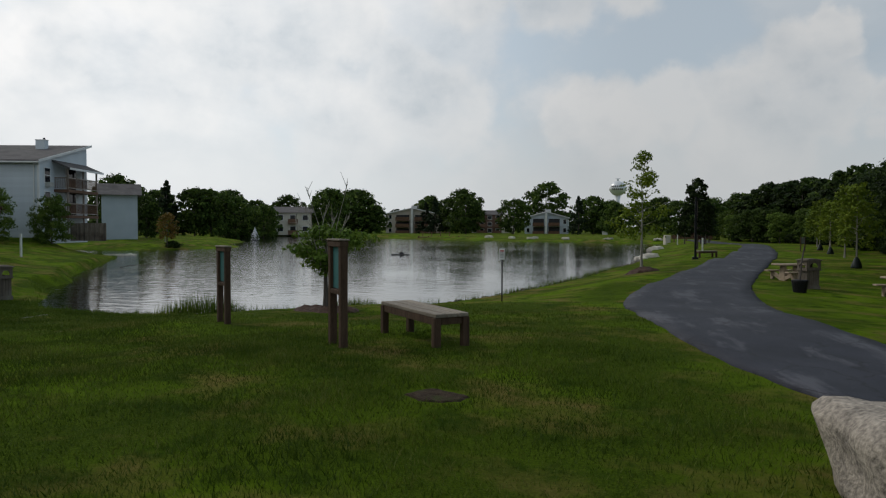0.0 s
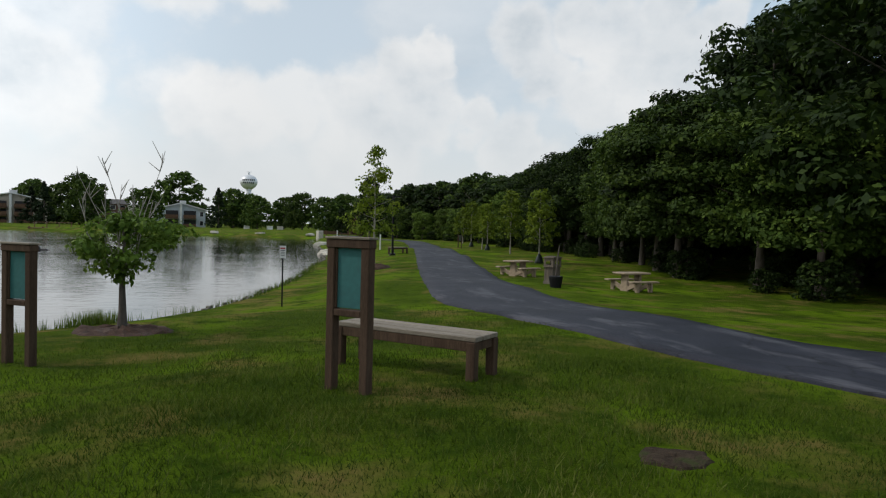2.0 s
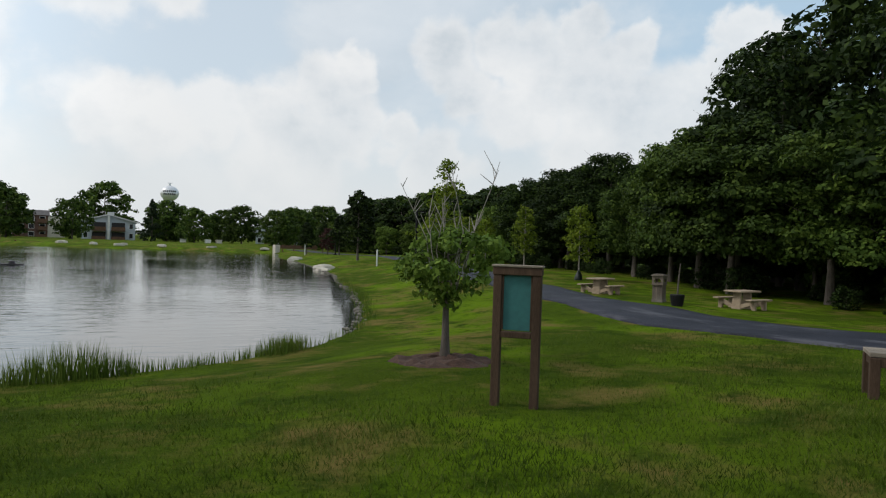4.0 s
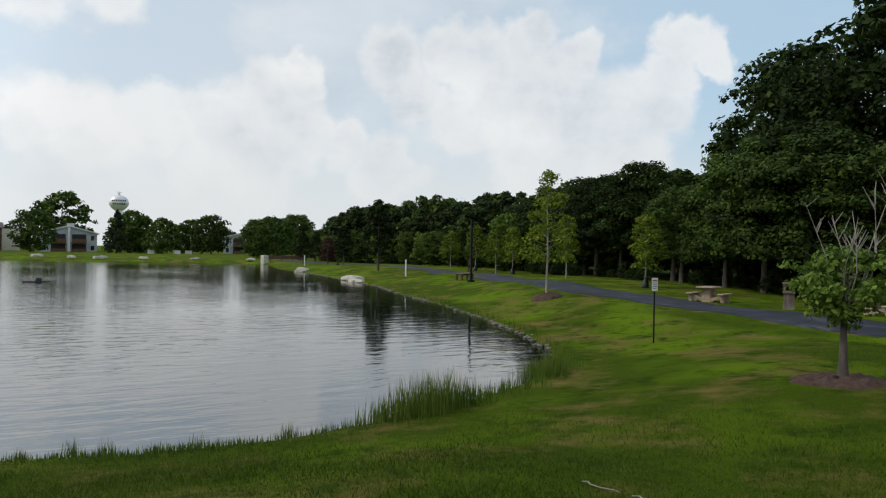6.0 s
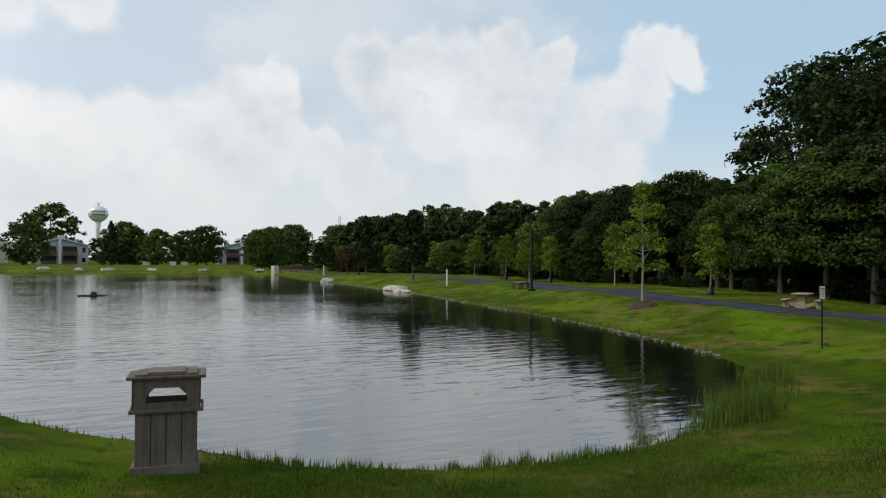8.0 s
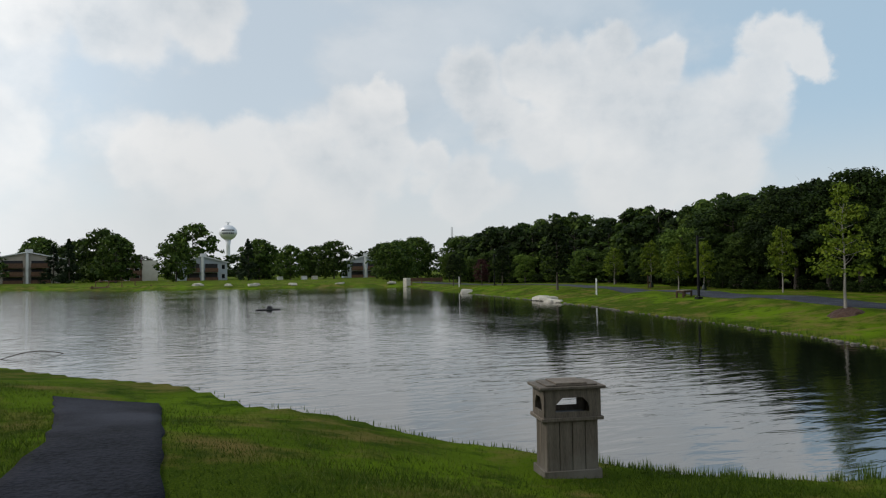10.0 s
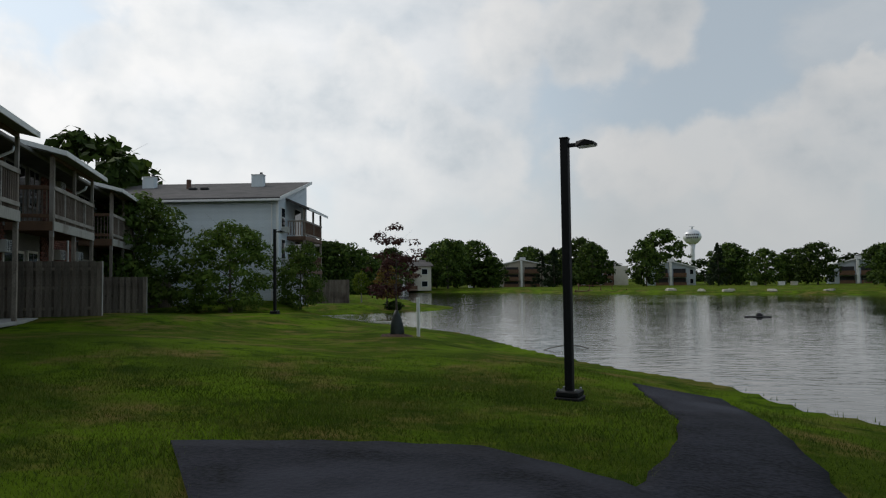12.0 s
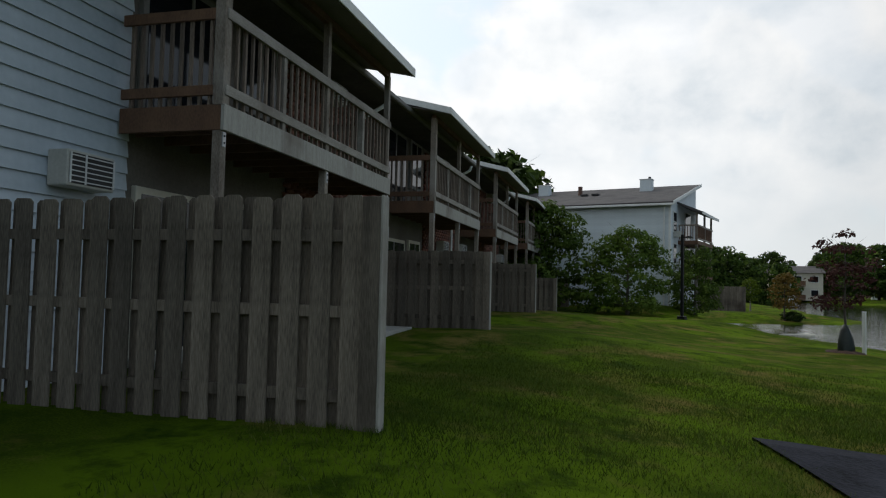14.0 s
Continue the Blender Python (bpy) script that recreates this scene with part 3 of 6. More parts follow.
def ground_z(x, y):
    x, y = np.asarray(x, float), np.asarray(y, float)
    num, den = np.zeros(x.shape), np.zeros(x.shape)
    for sx, sy, sz in SPOTS:
        w = 1.0 / ((x - sx) ** 2 + (y - sy) ** 2 + 3.0) ** 1.6
        num += w * sz
        den += w
    z = num / den
    d = pond_distance(x, y)
    # a short steep lip at the water and a gentle bank behind it
    lip = np.clip(d / 0.4, 0, 1) * (0.09 + 0.31 * np.clip((-16.2 - x) / 1.8, 0, 1) * np.clip((46.0 - y) / 8.0, 0, 1))
    bank = np.clip((d - 0.2) / 4.2, 0, 1)
    bank = bank * bank * (3 - 2 * bank)
    land = (WATER_Z + lip) * (1 - bank) + z * bank
    land += 0.018 * np.sin(x * 1.7 + 0.6 * y) * np.sin(y * 1.3 - 0.4 * x) * np.clip(d / 3, 0, 1)
    bed = WATER_Z + np.clip(d, -4, 0) * 0.35 - 0.02
    return np.where(d > 0, land, bed)


def gz(x, y):
    return float(ground_z(np.array([x]), np.array([y]))[0])


def build_ground():
    def lines(lo, hi, step, far):
        mid = list(np.arange(lo, hi + step / 2, step))
        a, b, s = [lo], [hi], step
        while b[-1] < far:
            s *= 1.22
            b.append(b[-1] + s); a.append(a[-1] - s)
        return np.array(a[:0:-1] + mid + b[1:])
    xs, ys = lines(-44, 17, 0.32, 3000), lines(-4, 63, 0.32, 3000)
    X, Y = np.meshgrid(xs, ys)
    Z = ground_z(X, Y)
    nx, ny = len(xs), len(ys)
    i = np.arange(nx * ny).reshape(ny, nx)
    f = np.stack([i[:-1, :-1], i[:-1, 1:], i[1:, 1:], i[1:, :-1]], -1).reshape(-1, 4)
    me = np_mesh("ground", np.stack([X, Y, Z], -1).reshape(-1, 3), f, M["lawn"])
    me.shade_smooth()
    tagged(new("ground", me), "mown green lawn with worn yellowish patches, sloping to the pond", "lawn", kind="structure")


def build_water():
    bm = bmesh.new()
    pts = []
    for (px, py) in POND:
        pts.append((px, py))
    vs = [bm.verts.new((p[0], p[1], WATER_Z)) for p in pts]
    face = bm.faces.new(vs)
    # reach a little under the banks
    for v, (a, b, cc) in zip(vs, zip(np.roll(POND, 1, 0), POND, np.roll(POND, -1, 0))):
        t = (cc - a) / np.linalg.norm(cc - a)
        v.co.x += t[1] * 0.6
        v.co.y -= t[0] * 0.6
    bmesh.ops.triangulate(bm, faces=[face])
    ob = part("water", bm, M["water"])
    for p in ob.data.polygons:
        if p.normal.z < 0:
            p.flip()
    tagged(ob, "rippled grey pond water reflecting a cloudy sky", "pond", kind="structure")


def strip(name, left, right, material, label, category, lift=0.03, across=8, rounds=3):
    """A paved strip between two edges, lying on the lawn with a small edge of its own."""
    def resample(p, n):
        p = np.array(p, float)
        # smooth curve through the points
        for _ in range(rounds):
            q = [p[0]]
            for a, b in zip(p, p[1:]):
                q += [0.75 * a + 0.25 * b, 0.25 * a + 0.75 * b]
            p = np.array(q + [p[-1]])
        s = np.r_[0, np.cumsum(np.linalg.norm(np.diff(p, axis=0), axis=1))]
        t = np.linspace(0, s[-1], n)
        return np.stack([np.interp(t, s, p[:, 0]), np.interp(t, s, p[:, 1])], -1)
    length = max(np.linalg.norm(np.diff(np.array(left), axis=0), axis=1).sum(), 1)
    n = int(length / 0.3) + 2
    a, b = resample(left, n), resample(right, n)
    rng = np.random.default_rng(5)
    wob = rng.normal(0, 0.02, (n, 2))
    a, b = a + wob, b + wob[::-1]
    k = np.linspace(0, 1, across + 1)
    P = a[:, None] * (1 - k)[None, :, None] + b[:, None] * k[None, :, None]
    Z = ground_z(P[..., 0], P[..., 1]) + lift
    V = np.concatenate([P, Z[..., None]], -1)
    # skirts at the two edges
    lo = V[:, 0].copy(); lo[:, 2] -= lift + 0.08
    hi = V[:, -1].copy(); hi[:, 2] -= lift + 0.08
    V = np.concatenate([lo[:, None], V, hi[:, None]], 1)
    m = V.shape[1]
    i = np.arange(n * m).reshape(n, m)
    f = np.stack([i[:-1, :-1], i[:-1, 1:], i[1:, 1:], i[1:, :-1]], -1).reshape(-1, 4)
    me = np_mesh(name, V.reshape(-1, 3), f, material)
    ob = new(name, me)
    if me.polygons[len(f) // 2].normal.z < 0:
        me.flip_normals()
    return tagged(ob, label, category, kind="structure")


build_ground()
build_water()
strip("path", [(28.5, 0.95), (11.4, 4.75), (6.17, 6.93), (3.7, 8.55), (3.13, 10.73), (2.71, 13.3), (2.28, 16.53), (2.47, 19.47), (3.42, 23.27), (5.03, 29.45), (7.41, 38), (10.07, 47.5), (12.73, 58.9), (15.67, 71.25), (16.62, 87.4), (15.2, 114)],
      [(30.4, 3.8), (12.35, 7.22), (8.07, 9.12), (5.89, 11.02), (5.42, 12.73), (5.13, 15.2), (5.51, 19.76), (6.08, 23.27), (7.22, 27.55), (9.12, 34.2), (11.59, 42.75), (14.54, 55.1), (16.81, 66.5), (18.43, 76), (19.29, 87.4), (18.05, 114)],
      M["asphalt"], "winding dark grey asphalt footpath through the lawn", "path")
BRANCH_L = [(-23.2, 11.4), (-22.0, 14.4), (-21.35, 16.2), (-20.95, 17.1), (-20.66, 18.9), (-20.75, 20.8), (-21.1, 23.37)]
BRANCH_R = [(-19.31, 11.4), (-19.62, 14.25), (-19.72, 16.15), (-19.72, 17.86), (-19.70, 19.47), (-19.75, 21.09), (-19.79, 23.37)]
APRON_L = [(-24.82, 16.86), (-23.6, 17.33), (-22.42, 17.74), (-21.75, 17.25), (-21.1, 16.8), (-20.4, 15.6)]
APRON_R = [(-23.56, 15.37), (-23.2, 14.93), (-22.8, 14.45), (-22.4, 14.0), (-21.8, 13.4), (-21.0, 12.8)]
strip("path_branch", BRANCH_L, BRANCH_R, M["new_asphalt"], "narrow dark asphalt walk leading down to the water", "path", lift=0.03)
strip("path_apron", APRON_L, APRON_R, M["new_asphalt"], "dark asphalt apron beside the walk", "path", lift=0.038, rounds=0)


# ---- plants ----
def leaf_cloud(rng, centres, sizes, n, leaf, up=0.35):
    """n leaf blades (pointed quads) gathered about the centres."""
    k = rng.integers(0, len(centres), n)
    off = rng.normal(0, 1, (n, 3))
    off /= np.linalg.norm(off, axis=1)[:, None]
    rad = np.abs(rng.normal(0.55, 0.38, n))
    p = centres[k] + off * (rad * sizes[k])[:, None] * np.array([1, 1, 0.75])
    nrm = off + np.array([0, 0, up]) + rng.normal(0, 0.55, (n, 3))
    nrm /= np.linalg.norm(nrm, axis=1)[:, None]
    a = np.cross(nrm, rng.normal(0, 1, (n, 3)))
    a /= np.linalg.norm(a, axis=1)[:, None]
    b = np.cross(nrm, a)
    s = (leaf * rng.uniform(0.6, 1.35, n))[:, None]
    v = np.stack([p - a * s, p - b * s * 0.55 + nrm * s * 0.15, p + a * s, p + b * s * 0.55 + nrm * s * 0.15], 1)
    return v.reshape(-1, 3), np.arange(4 * n).reshape(n, 4)


def crown_profile(z, pointed, vase):
    """Half-width of a crown at the height z of 0 to 1."""
    p = max(0.0, 1 - abs((z - 0.42) / 0.6) ** 2.2) ** 0.55 * (1 - pointed * z)
    return p * min(1.0, 0.06 + 1.7 * z) if vase else p


def crown_leaves(rng, seed, h, base, width, n, leaf, lean, pointed, ragged, gaps, clumps, vase):
    """Domed sprays of leaves, most of them near the outside of an uneven crown, with gaps where a noise is low."""
    cs, tries = [], 0
    while len(cs) < clumps and tries < 40 * clumps:
        tries += 1
        z, a = rng.uniform(0, 1), rng.uniform(0, 2 * math.pi)
        if rng.uniform() > 0.25 + crown_profile(z, pointed, vase):
            continue
        q = Vector((math.cos(a) * 1.5, math.sin(a) * 1.5, z * h / width * 1.2))
        out = 1 + ragged * (1.2 * noise.noise(q * 0.9 + Vector((seed, 0, 0))) + 0.9 * noise.noise(q * 2.6 + Vector((0, seed, 0))))
        r = width * crown_profile(z, pointed, vase) * out * rng.uniform(0, 1) ** 0.3
        x, y, zz = r * math.cos(a), r * math.sin(a), h * (base + (0.95 - base) * z)
        zz += ragged * 0.14 * h * noise.noise(Vector((x, y, seed)) * (1.6 / width))
        if noise.noise(Vector((x, y, zz)) * (2.4 / width) + Vector((seed, seed, 0))) > gaps:
            cs.append((x + lean * z * h, y, min(zz, h)))
    C = np.array(cs)
    size = width * rng.uniform(0.09, 0.26, len(C))
    k = rng.choice(len(C), n, p=size ** 2 / (size ** 2).sum())
    az, up = rng.uniform(0, 2 * math.pi, n), rng.uniform(-0.45, 1, n)
    flat = np.sqrt(np.clip(1 - up * up, 0, 1))
    d = np.stack([flat * np.cos(az), flat * np.sin(az), up], -1)
    rad = size[k] * (0.45 + 0.6 * rng.uniform(0, 1, n) ** 0.6)
    p = C[k] + d * rad[:, None] * np.array([1.12, 1.12, 0.72]) + rng.normal(0, 0.10, (n, 3)) * size[k][:, None]
    p[:, 2] = np.maximum(p[:, 2], 0.02 * h)
    nrm = d + np.array([0, 0, 0.3]) + rng.normal(0, 0.42, (n, 3))
    nrm /= np.linalg.norm(nrm, axis=1)[:, None]
    a = np.cross(nrm, rng.normal(0, 1, (n, 3)))
    a /= np.linalg.norm(a, axis=1)[:, None]
    b = np.cross(nrm, a)
    s = (leaf * rng.uniform(0.6, 1.35, n))[:, None]
    v = np.stack([p - a * s, p - b * s * 0.6 + nrm * s * 0.15, p + a * s, p + b * s * 0.6 + nrm * s * 0.15], 1)
    return v.reshape(-1, 3), np.arange(4 * n).reshape(n, 4)


def make_tree(name, seed, h, base, width, n, leaf, leafm, barkm, trunk=0.02, label="", group="", lean=0.0, pointed=0.0, ragged=0.34, gaps=-0.22, clumps=190, vase=False):
    """A broad-leaved tree of height h: tapered trunk, limbs, and a leafy crown from base*h up."""
    rng = np.random.default_rng(seed)
    t = thing(name, Matrix(), label, "tree", group)
    bm = bmesh.new()
    wob = [(0.03 * h * noise.noise((seed, 0, i * 0.7)), 0.03 * h * noise.noise((0, seed, i * 0.7))) for i in range(6)]
    tp = [(0, 0, -0.25)] + [(wob[i][0] * i / 5 + lean * h * i / 5, wob[i][1] * i / 5, h * 0.9 * i / 5) for i in range(6)]
    tr = [h * trunk * (1.25 if i == 0 else 1 - 0.88 * i / 5) for i in range(6)]
    add_tube(bm, tp, [tr[0] * 1.15] + tr, 8)
    for i in range(22):
        z0 = base + 0.04 + (0.86 - base) * (i / 22)
        a = i * 2.4 + seed
        prof = crown_profile((z0 - base) / (1 - base), pointed, vase)
        r = width * prof * rng.uniform(0.55, 0.9)
        p0 = Vector((lean * h * z0, 0, h * z0))
        p2 = p0 + Vector((r * math.cos(a), r * math.sin(a), r * rng.uniform(0.35, 0.8)))
        p1 = p0.lerp(p2, 0.5) + Vector((0, 0, -0.06 * r))
        rr = h * trunk * 0.36 * (1.1 - z0)
        add_tube(bm, [p0, p1, p2], [rr, rr * 0.6, rr * 0.15], 5, cap=False)
    part("trunk", bm, barkm, t, smooth=True)
    v, f = crown_leaves(rng, seed, h, base, width, n, leaf, lean, pointed, ragged, gaps, clumps, vase)
    cr = new("crown", np_mesh("crown", v, f, leafm))
    cr.parent = t
    return t


def make_conifer(name, seed, h, width, n, leaf, label, group=""):
    rng = np.random.default_rng(seed)
    t = thing(name, Matrix(), label, "tree", group)
    bm = bmesh.new()
    add_tube(bm, [(0, 0, -0.2), (0, 0, h * 0.5), (0, 0, h)], [h * 0.02, h * 0.012, h * 0.002], 7)
    part("trunk", bm, M["bark"], t, smooth=True)
    m = 70
    z = rng.uniform(0.06, 1, m)
    a = rng.uniform(0, 2 * math.pi, m)
    r = width * (1 - z) * rng.uniform(0.5, 1.1, m)
    C = np.stack([r * np.cos(a), r * np.sin(a), h * z - 0.12 * r], -1)
    v, f = leaf_cloud(rng, C, width * 0.26 * (1.15 - z), n, leaf)
    cr = new("crown", np_mesh("crown", v, f, M["leaf_conifer"]))
    cr.parent = t
    return t


def stand(ob, x, y, rot=0.0, s=1.0, sz=None, label="", sink=0.03):
    """Puts a built thing, or a copy of it, on the ground."""
    ob.matrix_basis = pose(x, y, gz(x, y) - sink, 0, 0, rot) @ Matrix.Diagonal((s, s, sz or s, 1))
    if label:
        ob["label"] = label
    return ob


def stand_copy(ob, x, y, rot=0.0, s=1.0, sz=None):
    return copy_thing(ob, pose(x, y, gz(x, y) - 0.03, 0, 0, rot) @ Matrix.Diagonal((s, s, sz or s, 1)))


def plant_woods():
    rng = random.Random(11)
    lab = "dense dark green broad-leaved tree at the edge of the woods"
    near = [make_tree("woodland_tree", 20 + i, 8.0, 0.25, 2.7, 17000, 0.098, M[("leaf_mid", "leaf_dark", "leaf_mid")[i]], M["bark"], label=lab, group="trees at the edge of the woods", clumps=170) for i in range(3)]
    # lighter leaves further along, some distance haze put into their tone
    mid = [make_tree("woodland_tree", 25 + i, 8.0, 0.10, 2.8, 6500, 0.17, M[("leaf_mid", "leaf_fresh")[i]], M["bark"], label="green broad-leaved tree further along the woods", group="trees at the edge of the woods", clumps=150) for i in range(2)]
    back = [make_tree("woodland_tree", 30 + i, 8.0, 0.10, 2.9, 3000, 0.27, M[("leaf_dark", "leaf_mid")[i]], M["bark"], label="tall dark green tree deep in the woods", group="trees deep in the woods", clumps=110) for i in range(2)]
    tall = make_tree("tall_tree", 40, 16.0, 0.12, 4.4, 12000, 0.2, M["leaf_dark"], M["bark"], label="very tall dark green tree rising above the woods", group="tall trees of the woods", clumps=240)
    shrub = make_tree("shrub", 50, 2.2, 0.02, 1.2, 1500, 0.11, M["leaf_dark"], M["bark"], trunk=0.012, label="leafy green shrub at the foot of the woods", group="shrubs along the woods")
    edge = [(18.5, 6.0), (15.8, 12.0), (14.6, 18.0), (14.4, 25.0), (16.0, 32.0), (18.4, 41.0), (20.5, 52.0), (22.3, 64.0), (23.4, 76.0), (22.6, 90.0), (20.5, 103.0), (18.5, 116.0)]
    first = {}

    def put(src, x, y, h, base_h):
        s = h / base_h
        m = pose(x, y, gz(x, y) - 0.05, 0, 0, rng.uniform(0, 360)) @ Matrix.Diagonal((s * rng.uniform(0.9, 1.2), s * rng.uniform(0.9, 1.2), s, 1))
        if src.name not in first:
            first[src.name] = 1
            src.matrix_basis = m
        else:
            copy_thing(src, m)

    for x, y, h in ((17.2, 31.4, 8.1), (16.2, 28.6, 7.7)):
        put(near[0], x, y, h, 8.0)
    pts = np.array(edge)
    seg = np.r_[0, np.cumsum(np.linalg.norm(np.diff(pts, axis=0), axis=1))]

    def along(s):
        x, y = np.interp(s, seg, pts[:, 0]), np.interp(s, seg, pts[:, 1])
        x2, y2 = np.interp(s + 0.5, seg, pts[:, 0]), np.interp(s + 0.5, seg, pts[:, 1])
        d = np.array([x2 - x, y2 - y]); d /= max(np.linalg.norm(d), 1e-6)
        return x, y, d
    s = 0.0
    while s < seg[-1] - 1:
        x, y, d = along(s)
        out = np.array([d[1], -d[0]])
        o = 2.2 + rng.uniform(-0.6, 1.2)
        h = rng.uniform(8.6, 9.8) if 5 < s < 14 else rng.uniform(6.6, 7.3) if s < 22 else rng.uniform(6.8, 7.5) if s < 28.5 else rng.uniform(5.2, 7.0)
        put(rng.choice(near if s < 56 else mid), x + out[0] * o, y + out[1] * o, h, 8.0)
        s += rng.uniform(2.5, 3.6) * (1.0 if s < 60 else 1.4)
    for o0, hh, step in ((6.0, 1.08, 3.6), (10.5, 1.2, 4.6), (16.0, 1.35, 6.0)):
        s = 0.5
        while s < seg[-1] - 1:
            x, y, d = along(s)
            o = o0 + rng.uniform(-1.2, 1.2)
            h = rng.uniform(6.6, 8.4) * hh * (1.0 if s < 13 else 0.76 if s < 27 else 0.82 if s < 60 else 0.85)
            put(rng.choice(back), x + d[1] * o, y - d[0] * o, h, 8.0)
            s += rng.uniform(0.8, 1.2) * step
    for x, y, h in ((35.5, 39.2, 18.8), (33.0, 33.0, 16.6), (29.0, 27.0, 15.0), (24.5, 22.0, 13.0), (38.0, 45.0, 16.0), (27.0, 35.0, 12.5), (23.0, 14.0, 14.0), (30.0, 19.0, 16.0)):
        put(tall, x, y, h, 16.0)
    s = 0.0
    while s < seg[-1] - 1:
        x, y, d = along(s)
        o = rng.uniform(0.5, 3.2)
        h = rng.uniform(1.0, 2.5)
        put(shrub, x + d[1] * o, y - d[0] * o, h, 2.2)
        s += rng.uniform(1.2, 2.4) * (1.0 if s < 50 else 1.8)


plant_woods()


def plant_far_trees():
    rng = random.Random(3)
    a = make_tree("far_tree", 60, 9.0, 0.04, 3.7, 3300, 0.32, M["leaf_mid"], M["bark"], label="dark green broad-leaved tree beyond the pond", group="trees beyond the pond", ragged=0.45, gaps=-0.3, clumps=200)
    b = make_tree("far_tree", 61, 9.0, 0.06, 4.0, 3300, 0.32, M["leaf_mid"], M["bark"], label="rounded green tree beyond the pond", group="trees beyond the pond", ragged=0.42, gaps=-0.32, clumps=200)
    c = make_conifer("far_conifer", 62, 10.0, 3.0, 3000, 0.3, "dark pointed conifer beyond the pond", "conifers beyond the pond")
    rows = [(-74.5, 122.5, 9.8, 1), (-70.5, 130.5, 10.0, 0), (-63.2, 129.0, 7.8, 1), (-68.3, 92.1, 8.5, 0), (-62.2, 90.7, 5.6, 0), (-66.5, 169.2, 9.8, 0), (-58.1, 172.4, 10.4, 0),
            (-49.6, 214.5, 10.2, 0), (-41.3, 201.8, 9.2, 0), (-30.3, 174.9, 9.3, 0), (-18.2, 176.7, 8.6, 1), (-13.3, 224.9, 14.6, 0), (2.4, 211.1, 7.6, 0), (6.7, 220.6, 9.3, 0)]
    rows2 = [(1.7, 191.9, 9.4, 0), (7.0, 176.8, 7.4, 0), (18.1, 179.5, 9.0, 1), (22.4, 236.8, 7.2, 0), (42.5, 222.1, 9.0, 0), (-69.2, 196.2, 11.6, 0), (-55.2, 238.0, 11.6, 0), (-53.2, 170.8, 6.7, 0),
             (-72.0, 124.3, 9.3, 1), (-73.2, 144.4, 8.7, 0), (-60.8, 158.4, 10.5, 1), (-59.6, 53.9, 11.6, 0), (-55.0, 174.4, 6.0, 0), (-34.4, 191.6, 11.3, 0)]
    rows3 = [(14.0, 185.0, 7.5, 0), (27.0, 165.0, 8.0, 1), (33.0, 160.0, 8.4, 0), (22.0, 138.0, 7.4, 1), (16.5, 128.0, 6.0, 0), (38.0, 175.0, 9.0, 0), (46.0, 165.0, 9.5, 1), (-90.0, 165.0, 10.0, 0),
             (-100.0, 175.0, 10.5, 1), (-112.0, 165.0, 10.0, 0), (-82.0, 180.0, 9.5, 0), (-77.0, 205.0, 10.0, 0), (-95.0, 140.0, 9.0, 0), (-88.0, 118.0, 9.5, 1)]
    first = set()
    for x, y, h, k in rows + rows2 + rows3:
        src = (a, b)[k]
        s = h / 9.0
        w = s * rng.uniform(0.8, 1.15)
        if src.name in first:
            stand_copy(src, x, y, rng.uniform(0, 360), w, s)
        else:
            first.add(src.name)
            stand(src, x, y, 30, w, s)
    stand(c, -2.0, 182.6, 0, 1.05, 1.02)
    for x, y, h in ((-78.7, 119.7, 10.6), (-39.9, 181.6, 9.8), (-43.5, 186.0, 8.8), (3.5, 196.0, 8.0)):
        stand_copy(c, x, y, rng.uniform(0, 360), h / 10, h / 10)
    # a hazy far belt that closes the horizon
    far = make_tree("tree_belt", 64, 10.0, 0.02, 5.0, 800, 0.7, M["leaf_dark"], M["bark"], label="distant belt tree on the horizon", group="distant tree belt")
    stand(far, -160, 260, 0, 1.0)
    for i in range(46):
        ang = radians(-75 + i * 3.4)
        r = 330 + rng.uniform(-25, 25)
        stand_copy(far, math.sin(ang) * r - 10, math.cos(ang) * r, rng.uniform(0, 360), rng.uniform(1.1, 1.7), rng.uniform(0.8, 1.2))


plant_far_trees()


def mound(name, x, y, r, hgt, material, label, category, seed=0, flat=0.6, rag=0.16):
    """A low uneven heap on the ground, with a ragged rim."""
    rng = np.random.default_rng(seed)
    n, m = 26, 6
    V = [(0, 0, hgt)]
    for j in range(1, m + 1):
        for i in range(n):
            a = 2 * math.pi * i / n
            k = j / m
            rr = r * k * (1 + rag * noise.noise((math.cos(a) * 2 + seed, math.sin(a) * 2, 0)) + 0.06 * rng.normal() * (k > 0.9))
            X, Y = rr * math.cos(a), rr * math.sin(a) * flat
            z = hgt * (1 - k ** 1.5) + min(0.02, 0.3 * hgt) * rng.normal() * (j < m)
            z += gz(x + X, y + Y) - gz(x, y) - (0.02 if j == m else -0.012)
            V.append((X, Y, z))
    F = [(0, 1 + i, 1 + (i + 1) % n) for i in range(n)]
    bm = bmesh.new()
    vs = [bm.verts.new(v) for v in V]
    for f in F:
        bm.faces.new([vs[i] for i in f])
    for j in range(m - 1):
        for i in range(n):
            a, b = 1 + j * n + i, 1 + j * n + (i + 1) % n
            bm.faces.new((vs[a], vs[a + n], vs[b + n], vs[b]))
    ob = part(name, bm, material)
    ob.matrix_basis = pose(x, y, gz(x, y))
    return tagged(ob, label, category)


